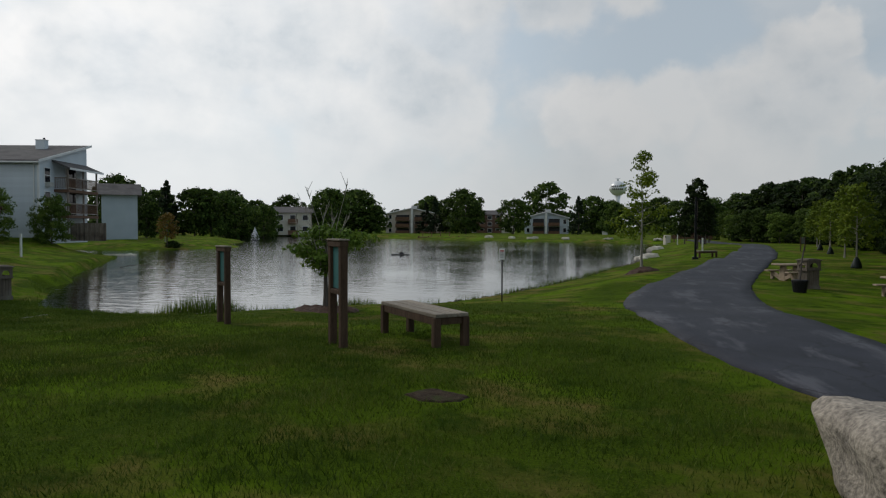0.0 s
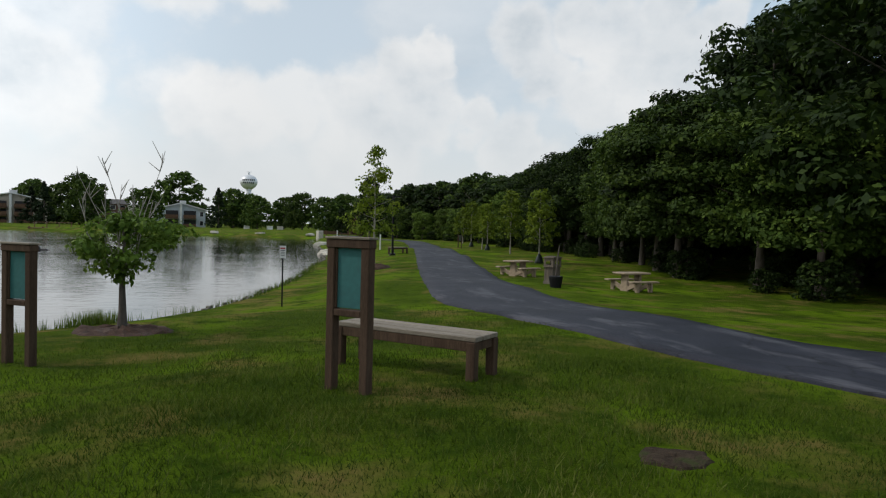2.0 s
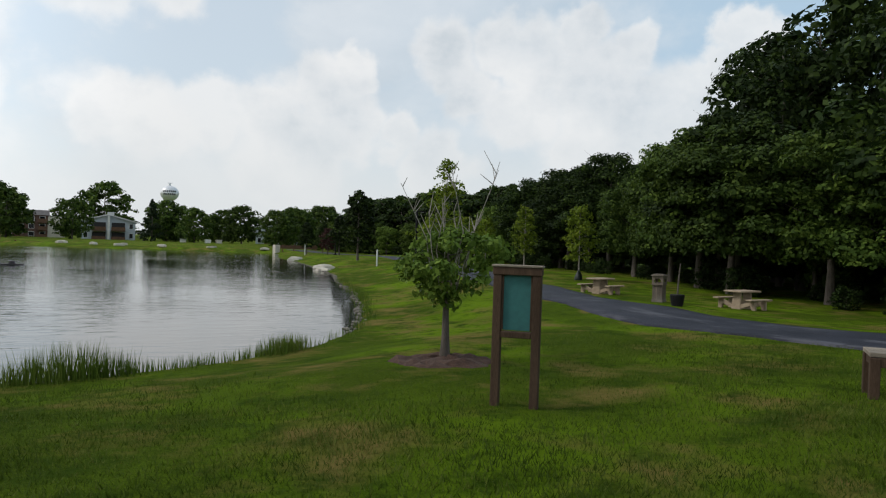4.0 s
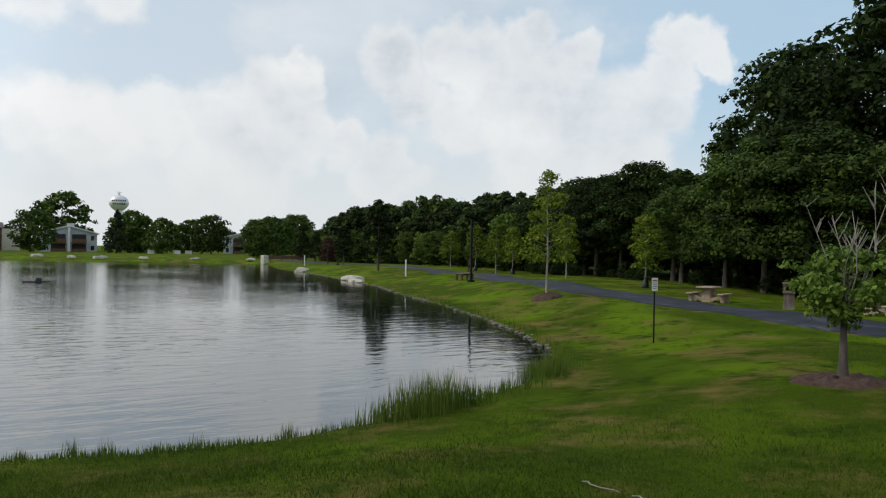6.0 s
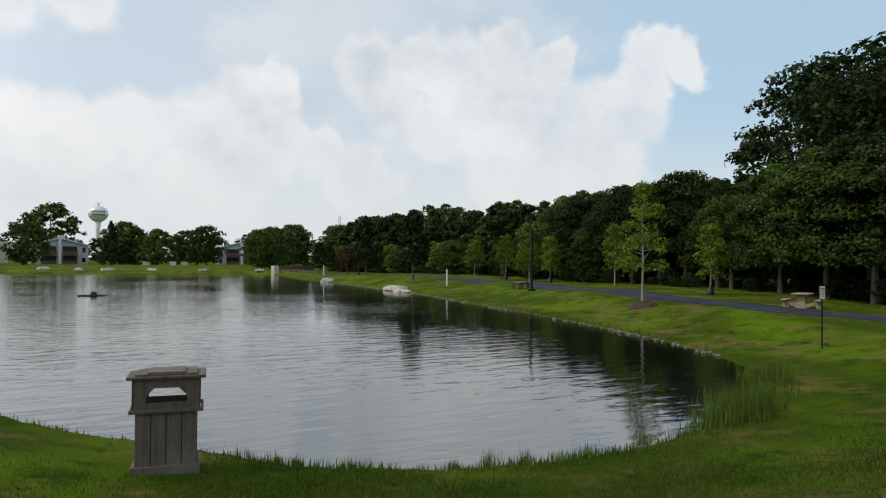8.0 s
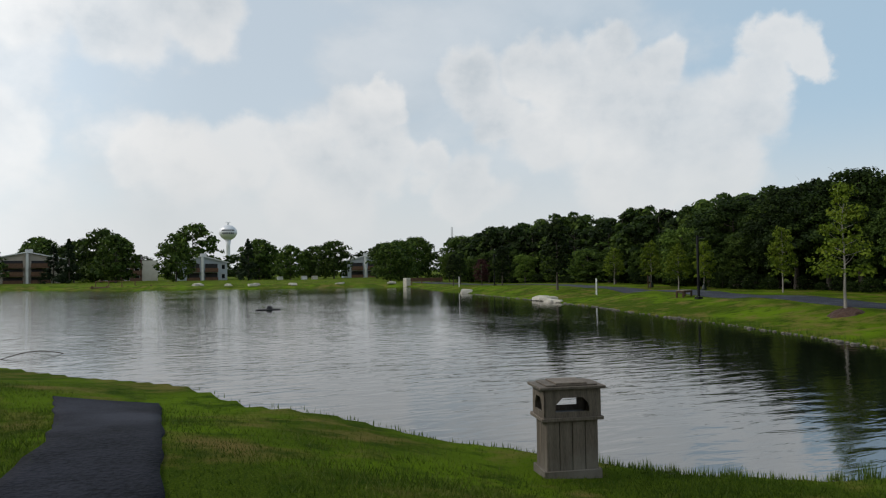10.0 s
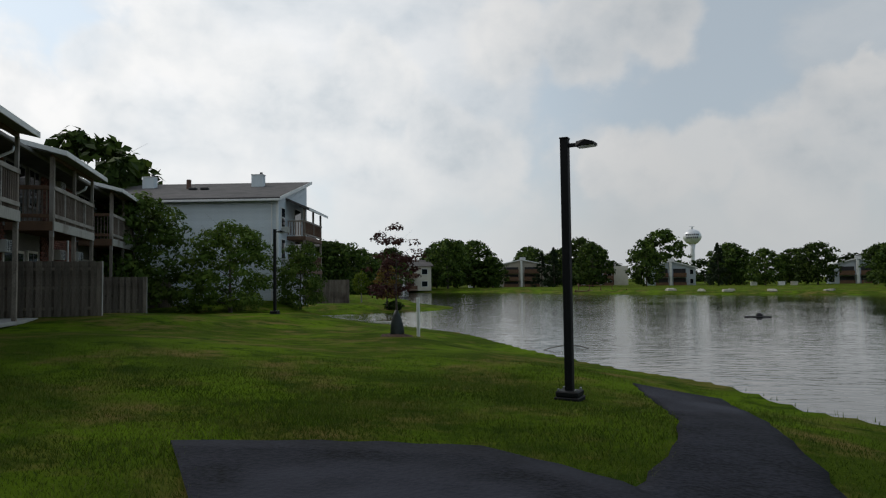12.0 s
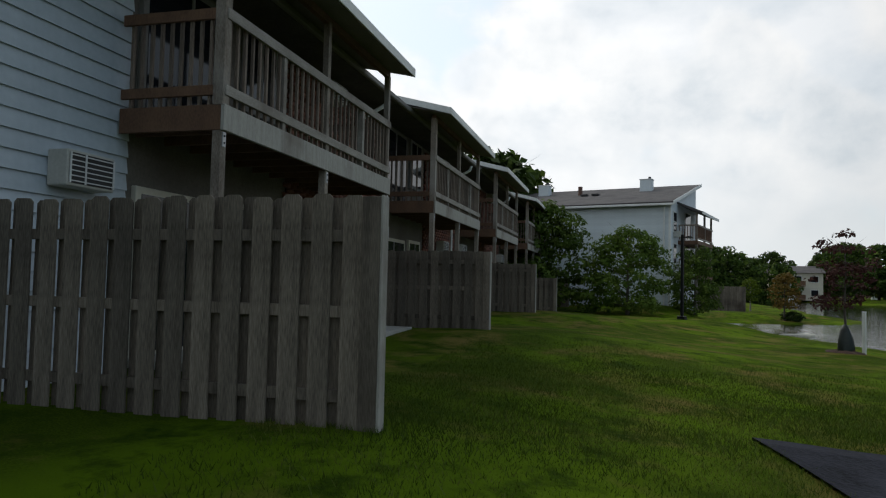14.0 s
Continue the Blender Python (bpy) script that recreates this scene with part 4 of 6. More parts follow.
def tree_bag(x, y, h=0.55, w=0.24):
    """A dark watering bag zipped round a young trunk."""
    bm = bmesh.new()
    n = 14
    rings = []
    for j, (z, r) in enumerate(((0, 1.0), (0.12, 1.08), (0.45, 0.9), (0.8, 0.55), (1.0, 0.2))):
        rings.append([bm.verts.new(((w * r * (1 + 0.12 * math.sin(3 * a + j))) * math.cos(a), (w * r * (1 + 0.12 * math.sin(3 * a + j))) * math.sin(a) * 0.8, z * h)) for a in [2 * math.pi * i / n for i in range(n)]])
    for p, q in zip(rings, rings[1:]):
        for i in range(n):
            bm.faces.new((p[i], p[(i + 1) % n], q[(i + 1) % n], q[i]))
    bm.faces.new(rings[0][::-1]); bm.faces.new(rings[-1])
    ob = part("watering_bag", bm, M["bag"], smooth=True)
    ob.matrix_basis = pose(x, y, gz(x, y) - 0.01)
    return tagged(ob, "dark green plastic watering bag round a young trunk", "watering bag", "watering bags")


def plant_lawn_trees():
    # small tree with dead upright shoots beside the pond
    x, y = (-3.61, 15.25)
    t = make_tree("young_tree", 70, 1.85, 0.45, 0.78, 3600, 0.042, M["leaf_fresh"], M["bark"], trunk=0.036, label="small leafy tree with bare dead shoots, in a mulch ring", ragged=0.45, vase=True, clumps=95, gaps=-0.08)
    stand(t, x, y, 20)
    rng = random.Random(4)
    for i in range(9):
        bm = bmesh.new()
        a = rng.uniform(0, 6.28)
        r = rng.uniform(0.08, 0.55)
        p0 = Vector((r * 0.35 * math.cos(a), r * 0.35 * math.sin(a), 0.95))
        top = rng.uniform(1.9, 2.62)
        p2 = Vector((r * 1.25 * math.cos(a), r * 1.25 * math.sin(a), top))
        p1 = (p0 + p2) / 2 + Vector((rng.uniform(-0.16, 0.16), rng.uniform(-0.16, 0.16), 0))
        add_tube(bm, [p0, p1, p2], [0.011, 0.007, 0.003], 5, cap=False)
        for _ in range(4):
            k = rng.uniform(0.4, 0.95)
            q = p1.lerp(p2, k)
            add_tube(bm, [q, q + Vector((rng.uniform(-0.14, 0.14), rng.uniform(-0.14, 0.14), rng.uniform(0.1, 0.32)))], [0.007, 0.003], 4, cap=False)
        part("dead_shoot", bm, M["bark_pale"], t, "bare pale dead shoot")
    mound("mulch_ring", x, y, 0.75, 0.07, M["mulch"], "flat ring of dark brown mulch round a small tree", "mulch", 2, 0.8)
    # airy pale tree on a mulch heap
    x, y = (3.61, 30.88)
    t = make_tree("slender_tree", 71, 4.95, 0.30, 1.3, 2200, 0.065, M["leaf_light"], M["bark_pale"], trunk=0.011, label="slender young tree with sparse yellow-green leaves on a mulch heap", pointed=0.86, ragged=0.5, gaps=0.0, clumps=110)
    stand(t, x, y, 0)
    mound("mulch_mound", x, y, 0.72, 0.22, M["mulch"], "heap of dark mulch round a slender tree", "mulch", 3, 0.9)
    # young trees beyond the path
    src = make_tree("sapling", 72, 3.9, 0.26, 0.95, 2000, 0.075, M["leaf_light"], M["bark_pale"], trunk=0.012, label="young yellow-green tree beside the footpath", group="young trees beside the path", pointed=0.5, gaps=0.0)
    spots = [(12.82, 34.87), (17.39, 53.01), (19.19, 61.27), (21.47, 69.73), (15.39, 44.17), (18.62, 57.19)]
    stand(src, *spots[0], 0)
    for i, (x, y) in enumerate(spots[1:]):
        stand_copy(src, x, y, 70 * i, 0.95 + 0.12 * (i % 3), 1.0 + 0.1 * (i % 2))
    for x, y in spots[:3]:
        tree_bag(x, y, 0.5, 0.2)
    dk = make_tree("dark_tree", 73, 5.9, 0.22, 1.15, 3600, 0.12, M["leaf_dark"], M["bark"], trunk=0.016, label="dark green upright tree between path and pond", group="dark trees along the path", pointed=0.25)
    stand(dk, *(10.07, 61.75), 0)
    for x, y, s in ((13.2, 78.0, 0.8), (12.6, 90.0, 0.75), (16.5, 97.0, 0.8)):
        stand_copy(dk, x, y, x * 40, s, s * 0.9)
    red = make_tree("purple_tree", 75, 3.2, 0.2, 0.9, 1800, 0.1, M["leaf_purple"], M["bark"], label="low reddish purple tree by the far path", group="purple trees")
    stand(red, 13.6, 84.0, 0)
    pt = make_tree("purple_tree", 74, 3.15, 0.36, 0.72, 1500, 0.05, M["leaf_purple"], M["bark"], trunk=0.013, label="young purple-leaved tree with a dark watering bag at its foot", group="purple trees", ragged=0.5, gaps=-0.02, clumps=80)
    x, y = (-27.45, 29.92)
    stand(pt, x, y, 0)
    tree_bag(x, y, 0.72, 0.19)
    mound("mulch_ring", x, y, 0.5, 0.05, M["mulch"], "dark bare ring of soil round a young purple tree", "mulch", 7, 0.9)
    ot = make_tree("orange_tree", 76, 3.6, 0.25, 0.95, 1500, 0.1, M["leaf_orange"], M["bark"], label="small tree with orange-green leaves on the point")
    stand(ot, *(-39.99, 63.17), 0)
    yt = make_tree("sapling", 77, 3.0, 0.3, 0.7, 1200, 0.09, M["leaf_light"], M["bark_pale"], label="yellow-green sapling on the point of land", group="young trees beside the path")
    stand(yt, *(-45.12, 70.30), 0)
    sh = make_tree("low_shrub", 78, 0.7, 0.02, 0.75, 900, 0.08, M["leaf_dark"], M["bark"], trunk=0.01, label="low dark shrub at the foot of a small tree")
    stand(sh, *(-39.52, 63.55), 0)
    hs = make_tree("house_tree", 79, 5.0, 0.05, 2.2, 9000, 0.10, M["leaf_fresh"], M["bark"], label="bushy green tree standing against the grey house", group="trees by the grey house", ragged=0.3)
    stand(hs, -40.9, 42.6, 0, 0.95)
    for x, y, s, sz in ((-45.6, 41.2, 1.35, 1.3), (-39.7, 47.9, 0.68, 0.84), (-48.5, 42.5, 1.2, 1.2)):
        stand_copy(hs, x, y, x * 7, s, sz)


plant_lawn_trees()


# ---- things on the lawn ----
def notice_board(x, y, rz, w=0.43, h=1.27):
    t = thing("notice_board", pose(x, y, gz(x, y) - 0.02, 0, 0, rz), "brown timber notice board with an empty teal panel on two posts", "notice board", "notice boards on the lawn")
    p = 0.075
    for sx in (-1, 1):
        part("post", box_bm((sx * (w / 2 - p / 2), 0, h / 2 - 0.1), (p, 0.09, h + 0.14), 0.006), M["post_wood"], t)
    part("top_rail", box_bm((0, 0, h - 0.035), (w + 0.012, 0.105, 0.07), 0.006), M["post_wood"], t)
    part("cap", box_bm((0, 0, h + 0.012), (w + 0.03, 0.125, 0.02), 0.004), M["grey_plank"], t)
    part("bottom_rail", box_bm((0, 0, h * 0.525), (w - 2 * p - 0.004, 0.085, 0.055), 0.005), M["post_wood"], t)
    part("panel", box_bm((0, 0, h * 0.755), (w - 2 * p - 0.004, 0.022, h * 0.40), 0.003), M["teal"], t, "plain faded teal panel")
    for sx in (-1, 1):
        part("inner_strip", box_bm((sx * (w / 2 - p - 0.010), 0, h * 0.755), (0.016, 0.05, h * 0.40 - 0.002), 0.002), M["post_wood"], t)
    return t


def bench(x, y, rz, L=1.62, W=0.46, H=0.43, label="weathered backless wooden bench with brown legs", group="wooden benches"):
    t = thing("bench", pose(x, y, gz(x, y) - 0.015, 0, 0, rz), label, "bench", group)
    for i in range(3):
        part("seat_plank", box_bm((0, (i - 1) * (W / 3), H - 0.022), (L - 0.01, W / 3 - 0.012, 0.044), 0.006), M["grey_plank"], t, "grey weathered plank")
    for sy in (-1, 1):
        part("side_rail", box_bm((0, sy * (W / 2 - 0.03), H - 0.09), (L - 0.18, 0.04, 0.09), 0.004), M["post_wood"], t)
        for sx in (-1, 1):
            part("leg", box_bm((sx * (L / 2 - 0.05), sy * (W / 2 - 0.035), (H - 0.048) / 2 - 0.05), (0.088, 0.088, H - 0.048 + 0.1), 0.006), M["post_wood"], t)
    for sx in (-1, 1):
        part("end_rail", box_bm((sx * (L / 2 - 0.05), 0, H - 0.09), (0.05, W - 0.18, 0.08), 0.004), M["post_wood"], t)
    return t


def litter_bin(x, y, rz, label, k=1.0):
    """A square timber litter bin: plank body on a plinth, hood with arched openings, stepped lid."""
    t = thing("litter_bin", pose(x, y, gz(x, y) - 0.02, 0, 0, rz) @ Matrix.Diagonal((k, 0.62 * k, k, 1)), label, "litter bin", "wooden litter bins")
    w, H0, H1 = 0.56, 0.09, 0.64
    for i, a in enumerate((0, 90, 180, 270)):
        R = Matrix.Rotation(radians(a), 4, "Z")
        for j in range(4):
            pw = w / 4
            b = part("plank", box_bm((-w / 2 + pw * (j + 0.5), -w / 2 + 0.012, (H0 + H1) / 2), (pw - 0.008, 0.024, H1 - H0), 0.003), M["old_wood"], t)
            b.matrix_basis = R
        b = part("plinth_board", box_bm((0, -w / 2 - 0.02, 0.045), (w + 0.06, 0.03, 0.14), 0.004), M["old_wood"], t)
        b.matrix_basis = R
        # hood side with an arched opening: polygon ring
        bm = bmesh.new()
        hw, z0, z1, y = 0.31, 0.64, 0.95, -0.31
        ow, oz0, oz1, oc = 0.185, 0.72, 0.865, 0.10
        add_box(bm, (0, y + 0.012, (z0 + oz0) / 2), (2 * hw, 0.024, oz0 - z0))
        add_box(bm, (0, y + 0.012, (oz1 + z1) / 2), (2 * hw, 0.024, z1 - oz1))
        for sx in (-1, 1):
            add_box(bm, (sx * (hw + ow) / 2, y + 0.012, (oz0 + oz1) / 2), (hw - ow, 0.024, oz1 - oz0))
            add_prism(bm, [(sx * ow, y, oz1), (sx * (ow - 0.075), y, oz1), (sx * ow, y, oz1 - 0.075)], (0, 0.024, 0))
        b = part("hood_side", bm, M["old_wood"], t)
        b.matrix_basis = R
        b = part("hood_trim", box_bm((0, -0.327, 0.645), (0.66, 0.022, 0.035), 0.004), M["old_wood"], t)
        b.matrix_basis = R
    part("lid", box_bm((0, 0, 0.968), (0.72, 0.72, 0.03), 0.006), M["old_wood"], t, "grey overhanging lid")
    part("lid_board", box_bm((0, 0, 0.992), (0.56, 0.60, 0.018), 0.004), M["old_wood"], t)
    part("lid_board", box_bm((0, 0, 1.009), (0.34, 0.56, 0.016), 0.004), M["old_wood"], t)
    part("liner", box_bm((0, 0, 0.36), (0.48, 0.48, 0.62), 0.01), M["dark"], t, "dark inner liner")
    return t


def pole_sign(x, y, rz):
    t = thing("pole_sign", pose(x, y, gz(x, y) - 0.03, 0, 0, rz), "small white rule sign on a thin dark green steel post", "sign")
    part("post", box_bm((0, 0, 0.6), (0.035, 0.022, 1.5), 0.004), M["black"], t)
    part("plate", box_bm((0, -0.018, 1.36), (0.15, 0.006, 0.30), 0.002), M["sign_white"], t, "white sign plate")
    part("red_bar", box_bm((0, -0.0235, 1.45), (0.12, 0.003, 0.035)), M["red"], t, "red bar")
    for i in range(4):
        part("text_bar", box_bm((0, -0.0235, 1.395 - 0.04 * i), (0.11 - 0.02 * (i % 2), 0.003, 0.014)), M["letter"], t)
    part("back_plate", box_bm((0, 0.016, 1.36), (0.15, 0.006, 0.30), 0.002), M["sign_grey"], t)
    return t


def white_post(x, y, h, name="marker_post"):
    t = thing(name, pose(x, y, gz(x, y) - 0.05), "plain white plastic marker post in the grass", "post", "white marker posts")
    part("shaft", box_bm((0, 0, h / 2), (0.09, 0.09, h), 0.008), M["white_post"], t)
    part("cap", box_bm((0, 0, h + 0.008), (0.11, 0.11, 0.024), 0.008), M["white_post"], t)
    return t


def street_lamp(x, y, rz, h=3.47):
    t = thing("street_lamp", pose(x, y, gz(x, y) - 0.02, 0, 0, rz), "black square steel lamp post with one flat lamp head", "street lamp", "black street lamps")
    part("foundation", box_bm((0, 0, 0.015), (0.33, 0.33, 0.1), 0.01), M["black"], t, "black steel foot plate")
    part("base_cover", box_bm((0, 0, 0.105), (0.30, 0.30, 0.075), 0.015), M["black"], t)
    for sx in (-1, 1):
        for sy in (-1, 1):
            part("bolt", box_bm((sx * 0.115, sy * 0.115, 0.155), (0.025, 0.025, 0.03), 0.004), M["galv"], t)
    part("shaft", box_bm((0, 0, 0.1 + (h - 0.1) / 2), (0.105, 0.105, h - 0.1), 0.006), M["black"], t)
    part("post_cap", box_bm((0, 0, h + 0.01), (0.118, 0.118, 0.022), 0.004), M["black"], t)
    part("arm", box_bm((0.12, 0, h - 0.09), (0.14, 0.05, 0.05), 0.006), M["black"], t)
    bm = bmesh.new()
    add_prism(bm, [(0.17, -0.09, h - 0.125), (0.42, -0.12, h - 0.115), (0.42, -0.12, h - 0.085), (0.30, -0.11, h - 0.045), (0.17, -0.06, h - 0.055)], (0, 0.2, 0))
    part("lamp_head", bm, M["black"], t)
    part("lens", box_bm((0.31, -0.01, h - 0.128), (0.2, 0.15, 0.012), 0.003, ry=-0.04), M["lens"], t, "pale lamp lens")
    return t


def picnic_table(x, y, rz):
    t = thing("picnic_table", pose(x, y, gz(x, y) - 0.02, 0, 0, rz) @ Matrix.Scale(0.8, 4), "round-edged tan concrete picnic table with two attached benches", "picnic table", "picnic tables")
    part("tabletop", box_bm((0, 0, 0.70), (1.25, 0.75, 0.07), 0.02), M["table_conc"], t)
    for sx in (-1, 1):
        part("pedestal", box_bm((sx * 0.3, 0, 0.34), (0.14, 0.42, 0.68), 0.02, taper=0.75), M["table_conc"], t)
    for sy in (-1, 1):
        s = part("seat", box_bm((0, sy * 0.72, 0.41), (1.25, 0.27, 0.06), 0.015), M["table_conc"], t)
        for sx in (-1, 1):
            bm = bmesh.new()
            add_prism(bm, [(sx * 0.3 - 0.05, sy * 0.16, 0.05), (sx * 0.3 - 0.05, sy * 0.16, 0.2), (sx * 0.3 - 0.05, sy * 0.66, 0.38), (sx * 0.3 - 0.05, sy * 0.8, 0.38), (sx * 0.3 - 0.05, sy * 0.8, -0.03), (sx * 0.3 - 0.05, sy * 0.68, -0.03), (sx * 0.3 - 0.05, sy * 0.6, 0.2)], (0.1, 0, 0))
            part("bench_support", bm, M["table_conc"], t)
    return t


def boulder(x, y, rx, ry, h, seed, label, material, name="boulder", group=""):
    bm = bmesh.new()
    bmesh.ops.create_icosphere(bm, subdivisions=4, radius=1)
    for v in bm.verts:
        c = v.co
        k = 1 + 0.22 * noise.noise(c * 1.1 + Vector((seed, 0, 0))) + 0.09 * noise.noise(c * 2.7 + Vector((0, seed, 0))) + 0.05 * noise.noise(c * 6 + Vector((0, 0, seed))) + 0.022 * noise.noise(c * 15 + Vector((seed, 0, seed)))
        sq = 0.74
        v.co = Vector((math.copysign(abs(c.x) ** sq, c.x) * rx, math.copysign(abs(c.y) ** sq, c.y) * ry, (math.copysign(abs(c.z) ** sq, c.z) * 0.62 + 0.38) * h)) * k
    ob = part(name, bm, material, smooth=True)
    ob.matrix_basis = pose(x, y, gz(x, y) - 0.04)
    return tagged(ob, label, "boulder", group)


notice_board(*(-1.27, 9.86), -48.6)
notice_board(*(-4.25, 12.41), -40.9)
bench(*(-0.46, 10.75), 130.8)
pole_sign(*(-0.79, 21.23), -10)
litter_bin(*(-15.66, 19.31), -12, "weathered grey-brown timber litter bin with arched openings, by the pond", 1.02)
litter_bin(*(7.79, 23.75), 35, "grey timber litter bin with arched openings beside the footpath", 0.88)
street_lamp(*(-21.92, 21.06), -12)
street_lamp(*(-35.24, 37.05), 5)
street_lamp(*(7.27, 42.47), 0)
street_lamp(13.5, 80.5, 0)
white_post(*(-27.64, 32.49), 1.25)
white_post(*(9.57, 55.48), 1.25)
white_post(11.2, 85.0, 1.2)
picnic_table(*(8.17, 27.17), 20)
picnic_table(*(9.69, 22.23), 5)
bench(*(8.17, 44.65), 25, 1.2, 0.46, 0.42, "small weathered bench beside the lamp post")
boulder(*(3.82, 6.10), 0.82, 0.78, 0.66, 3, "large pale tan granite boulder beside the footpath", M["rock"])
mound("bare_patch", *(0.40, 7.84), 0.27, 0.006, M["soil"], "small patch of bare brown soil in the lawn", "soil patch", 5, 0.75, 0.4)


def litter_pot():
    x, y = (7.17, 22.32)
    t = thing("tree_stake_pot", pose(x, y, gz(x, y) - 0.01), "black plastic pot with a thin dark dead stem", "pot")
    bm = bmesh.new()
    add_tube(bm, [(0, 0, 0), (0, 0, 0.32), (0, 0, 0.35)], [0.16, 0.21, 0.2], 14)
    part("pot", bm, M["black"], t, smooth=False)
    bm = bmesh.new()
    add_tube(bm, [(0, 0, 0.3), (0.03, 0, 0.8), (0.1, 0.02, 1.25)], [0.03, 0.025, 0.015], 6)
    part("stem", bm, M["bark"], t)


litter_pot()


def rock_group(cx, cy, n, spread, seed, label):
    rng = random.Random(seed)
    for i in range(n):
        a = rng.uniform(-1, 1)
        x, y = cx + spread * a * 0.35 + rng.uniform(-0.3, 0.3), cy + spread * a + rng.uniform(-0.3, 0.3)
        bm = bmesh.new()
        s = (rng.uniform(0.7, 1.5), rng.uniform(0.5, 1.0), rng.uniform(0.18, 0.36))
        add_box(bm, (0, 0, s[2] * 0.4), s, rz=rng.uniform(0, 3), rx=rng.uniform(-0.1, 0.1), taper=rng.uniform(0.75, 0.95))
        bmesh.ops.bevel(bm, geom=list(bm.edges), offset=0.06, segments=2, affect="EDGES")
        for v in bm.verts:
            v.co += Vector((noise.noise(v.co * 3 + Vector((seed + i, 0, 0))), noise.noise(v.co * 3 + Vector((0, seed + i, 0))), noise.noise(v.co * 3))) * 0.08
        ob = part("limestone_block", bm, M["limestone"])
        ob.matrix_basis = pose(x, y, max(gz(x, y), WATER_Z - 0.12) - 0.04)
        tagged(ob, label, "rock", "limestone blocks on the shore")


rock_group(5.6, 56.0, 10, 2.0, 1, "pale limestone block at the water's edge")
rock_group(7.6, 75.0, 5, 1.5, 2, "pale limestone block at the water's edge")
rock_group(-34.6, 49.3, 7, 1.4, 3, "pale flat limestone block on the bank")
for gx in (-16.0, -11.5, -8.0, -2.5, 4.0, 11.5):
    rock_group(gx, 114.5 - 0.24 * gx, 3, 0.6, int(gx) + 40, "pale limestone slab on the far shore")


def pond_float():
    x, y = (-13.92, 56.86)
    t = thing("pond_float", Matrix.Translation((x, y, WATER_Z)), "dark flat aerator float on the pond", "float")
    part("deck", box_bm((0, 0, 0.03), (1.5, 0.45, 0.08), 0.03), M["dark"], t)
    part("housing", box_bm((0.1, 0, 0.16), (0.42, 0.3, 0.2), 0.05, taper=0.6), M["dark"], t)


def fountain():
    x, y = (-53.67, 107.35)
    t = thing("pond_fountain", Matrix.Translation((x, y, WATER_Z)), "white spraying water fountain on the pond", "fountain")
    bm = bmesh.new()
    add_tube(bm, [(0, 0, -0.02), (0, 0, 0.14)], [0.6, 0.5], 16)
    part("nozzle_float", bm, M["dark"], t)
    rng = np.random.default_rng(8)
    n = 1700
    a, r = rng.uniform(0, 2 * math.pi, n), rng.uniform(0, 1, n) ** 0.7
    up = rng.uniform(0, 1, n)
    z = 2.2 * (1 - (2 * up - 1) ** 2) * (1 - 0.55 * r) + 0.05
    p = np.stack([0.8 * r * up * np.cos(a), 0.8 * r * up * np.sin(a), z], -1)
    s = 0.022
    d = np.array([[0, 0, s * 2.5], [s, 0, 0], [-s * 0.5, s, 0], [-s * 0.5, -s, 0]])
    V = (p[:, None] + d[None]).reshape(-1, 3)
    i = 4 * np.arange(n)[:, None]
    F = np.concatenate([i + np.array([[0, 1, 2]]), i + np.array([[0, 2, 3]]), i + np.array([[0, 3, 1]]), i + np.array([[1, 3, 2]])])
    o = new("spray", np_mesh("spray", V, F, M["spray"]))
    o.parent = t


def twig_loop():
    x, y = (-23.37, 36.00)
    bm = bmesh.new()
    pts = [(-0.85 + 1.7 * i / 10, 0, 0.02 + 0.14 * math.sin(math.pi * i / 10)) for i in range(11)]
    add_tube(bm, pts, [0.014] * 11, 5)
    ob = part("bent_branch", bm, M["bark"])
    ob.matrix_basis = pose(x, y, WATER_Z - 0.02, 0, 0, 30)
    tagged(ob, "thin bent branch arching out of the water", "branch")


pond_float()
fountain()
twig_loop()


def fallen_twig(x0, y0, x1, y1, name="fallen_twig"):
    bm = bmesh.new()
    pts = []
    for i in range(6):
        k = i / 5
        x, y = x0 + (x1 - x0) * k + 0.03 * math.sin(9 * k), y0 + (y1 - y0) * k + 0.04 * math.sin(5 * k)
        pts.append((x, y, gz(x, y) + 0.022))
    add_tube(bm, pts, [0.006, 0.006, 0.005, 0.005, 0.004, 0.002], 6)
    tagged(part(name, bm, M["bark_pale"]), "thin pale fallen twig lying on the lawn", "twig", "fallen twigs")


fallen_twig(*(-9.10, 13.96), *(-9.05, 13.65))
fallen_twig(*(-9.02, 13.52), *(-8.95, 13.20))


# ---- the terrace of flats with balconies ----
AO = Vector((-32.58, 19.04, 0.0))
AYAW = 30.5
PITCH = 8.85         # from one flat to the next
BALCONY_END = (-0.14, 8.75, 17.3, 26.2)      # far end of each balcony along the terrace
A_M = pose(AO.x, AO.y, 0, 0, 0, 90 + AYAW)      # local x along the terrace, local y away from the pond
WALL = 1.4
GROUND_A = 0.5


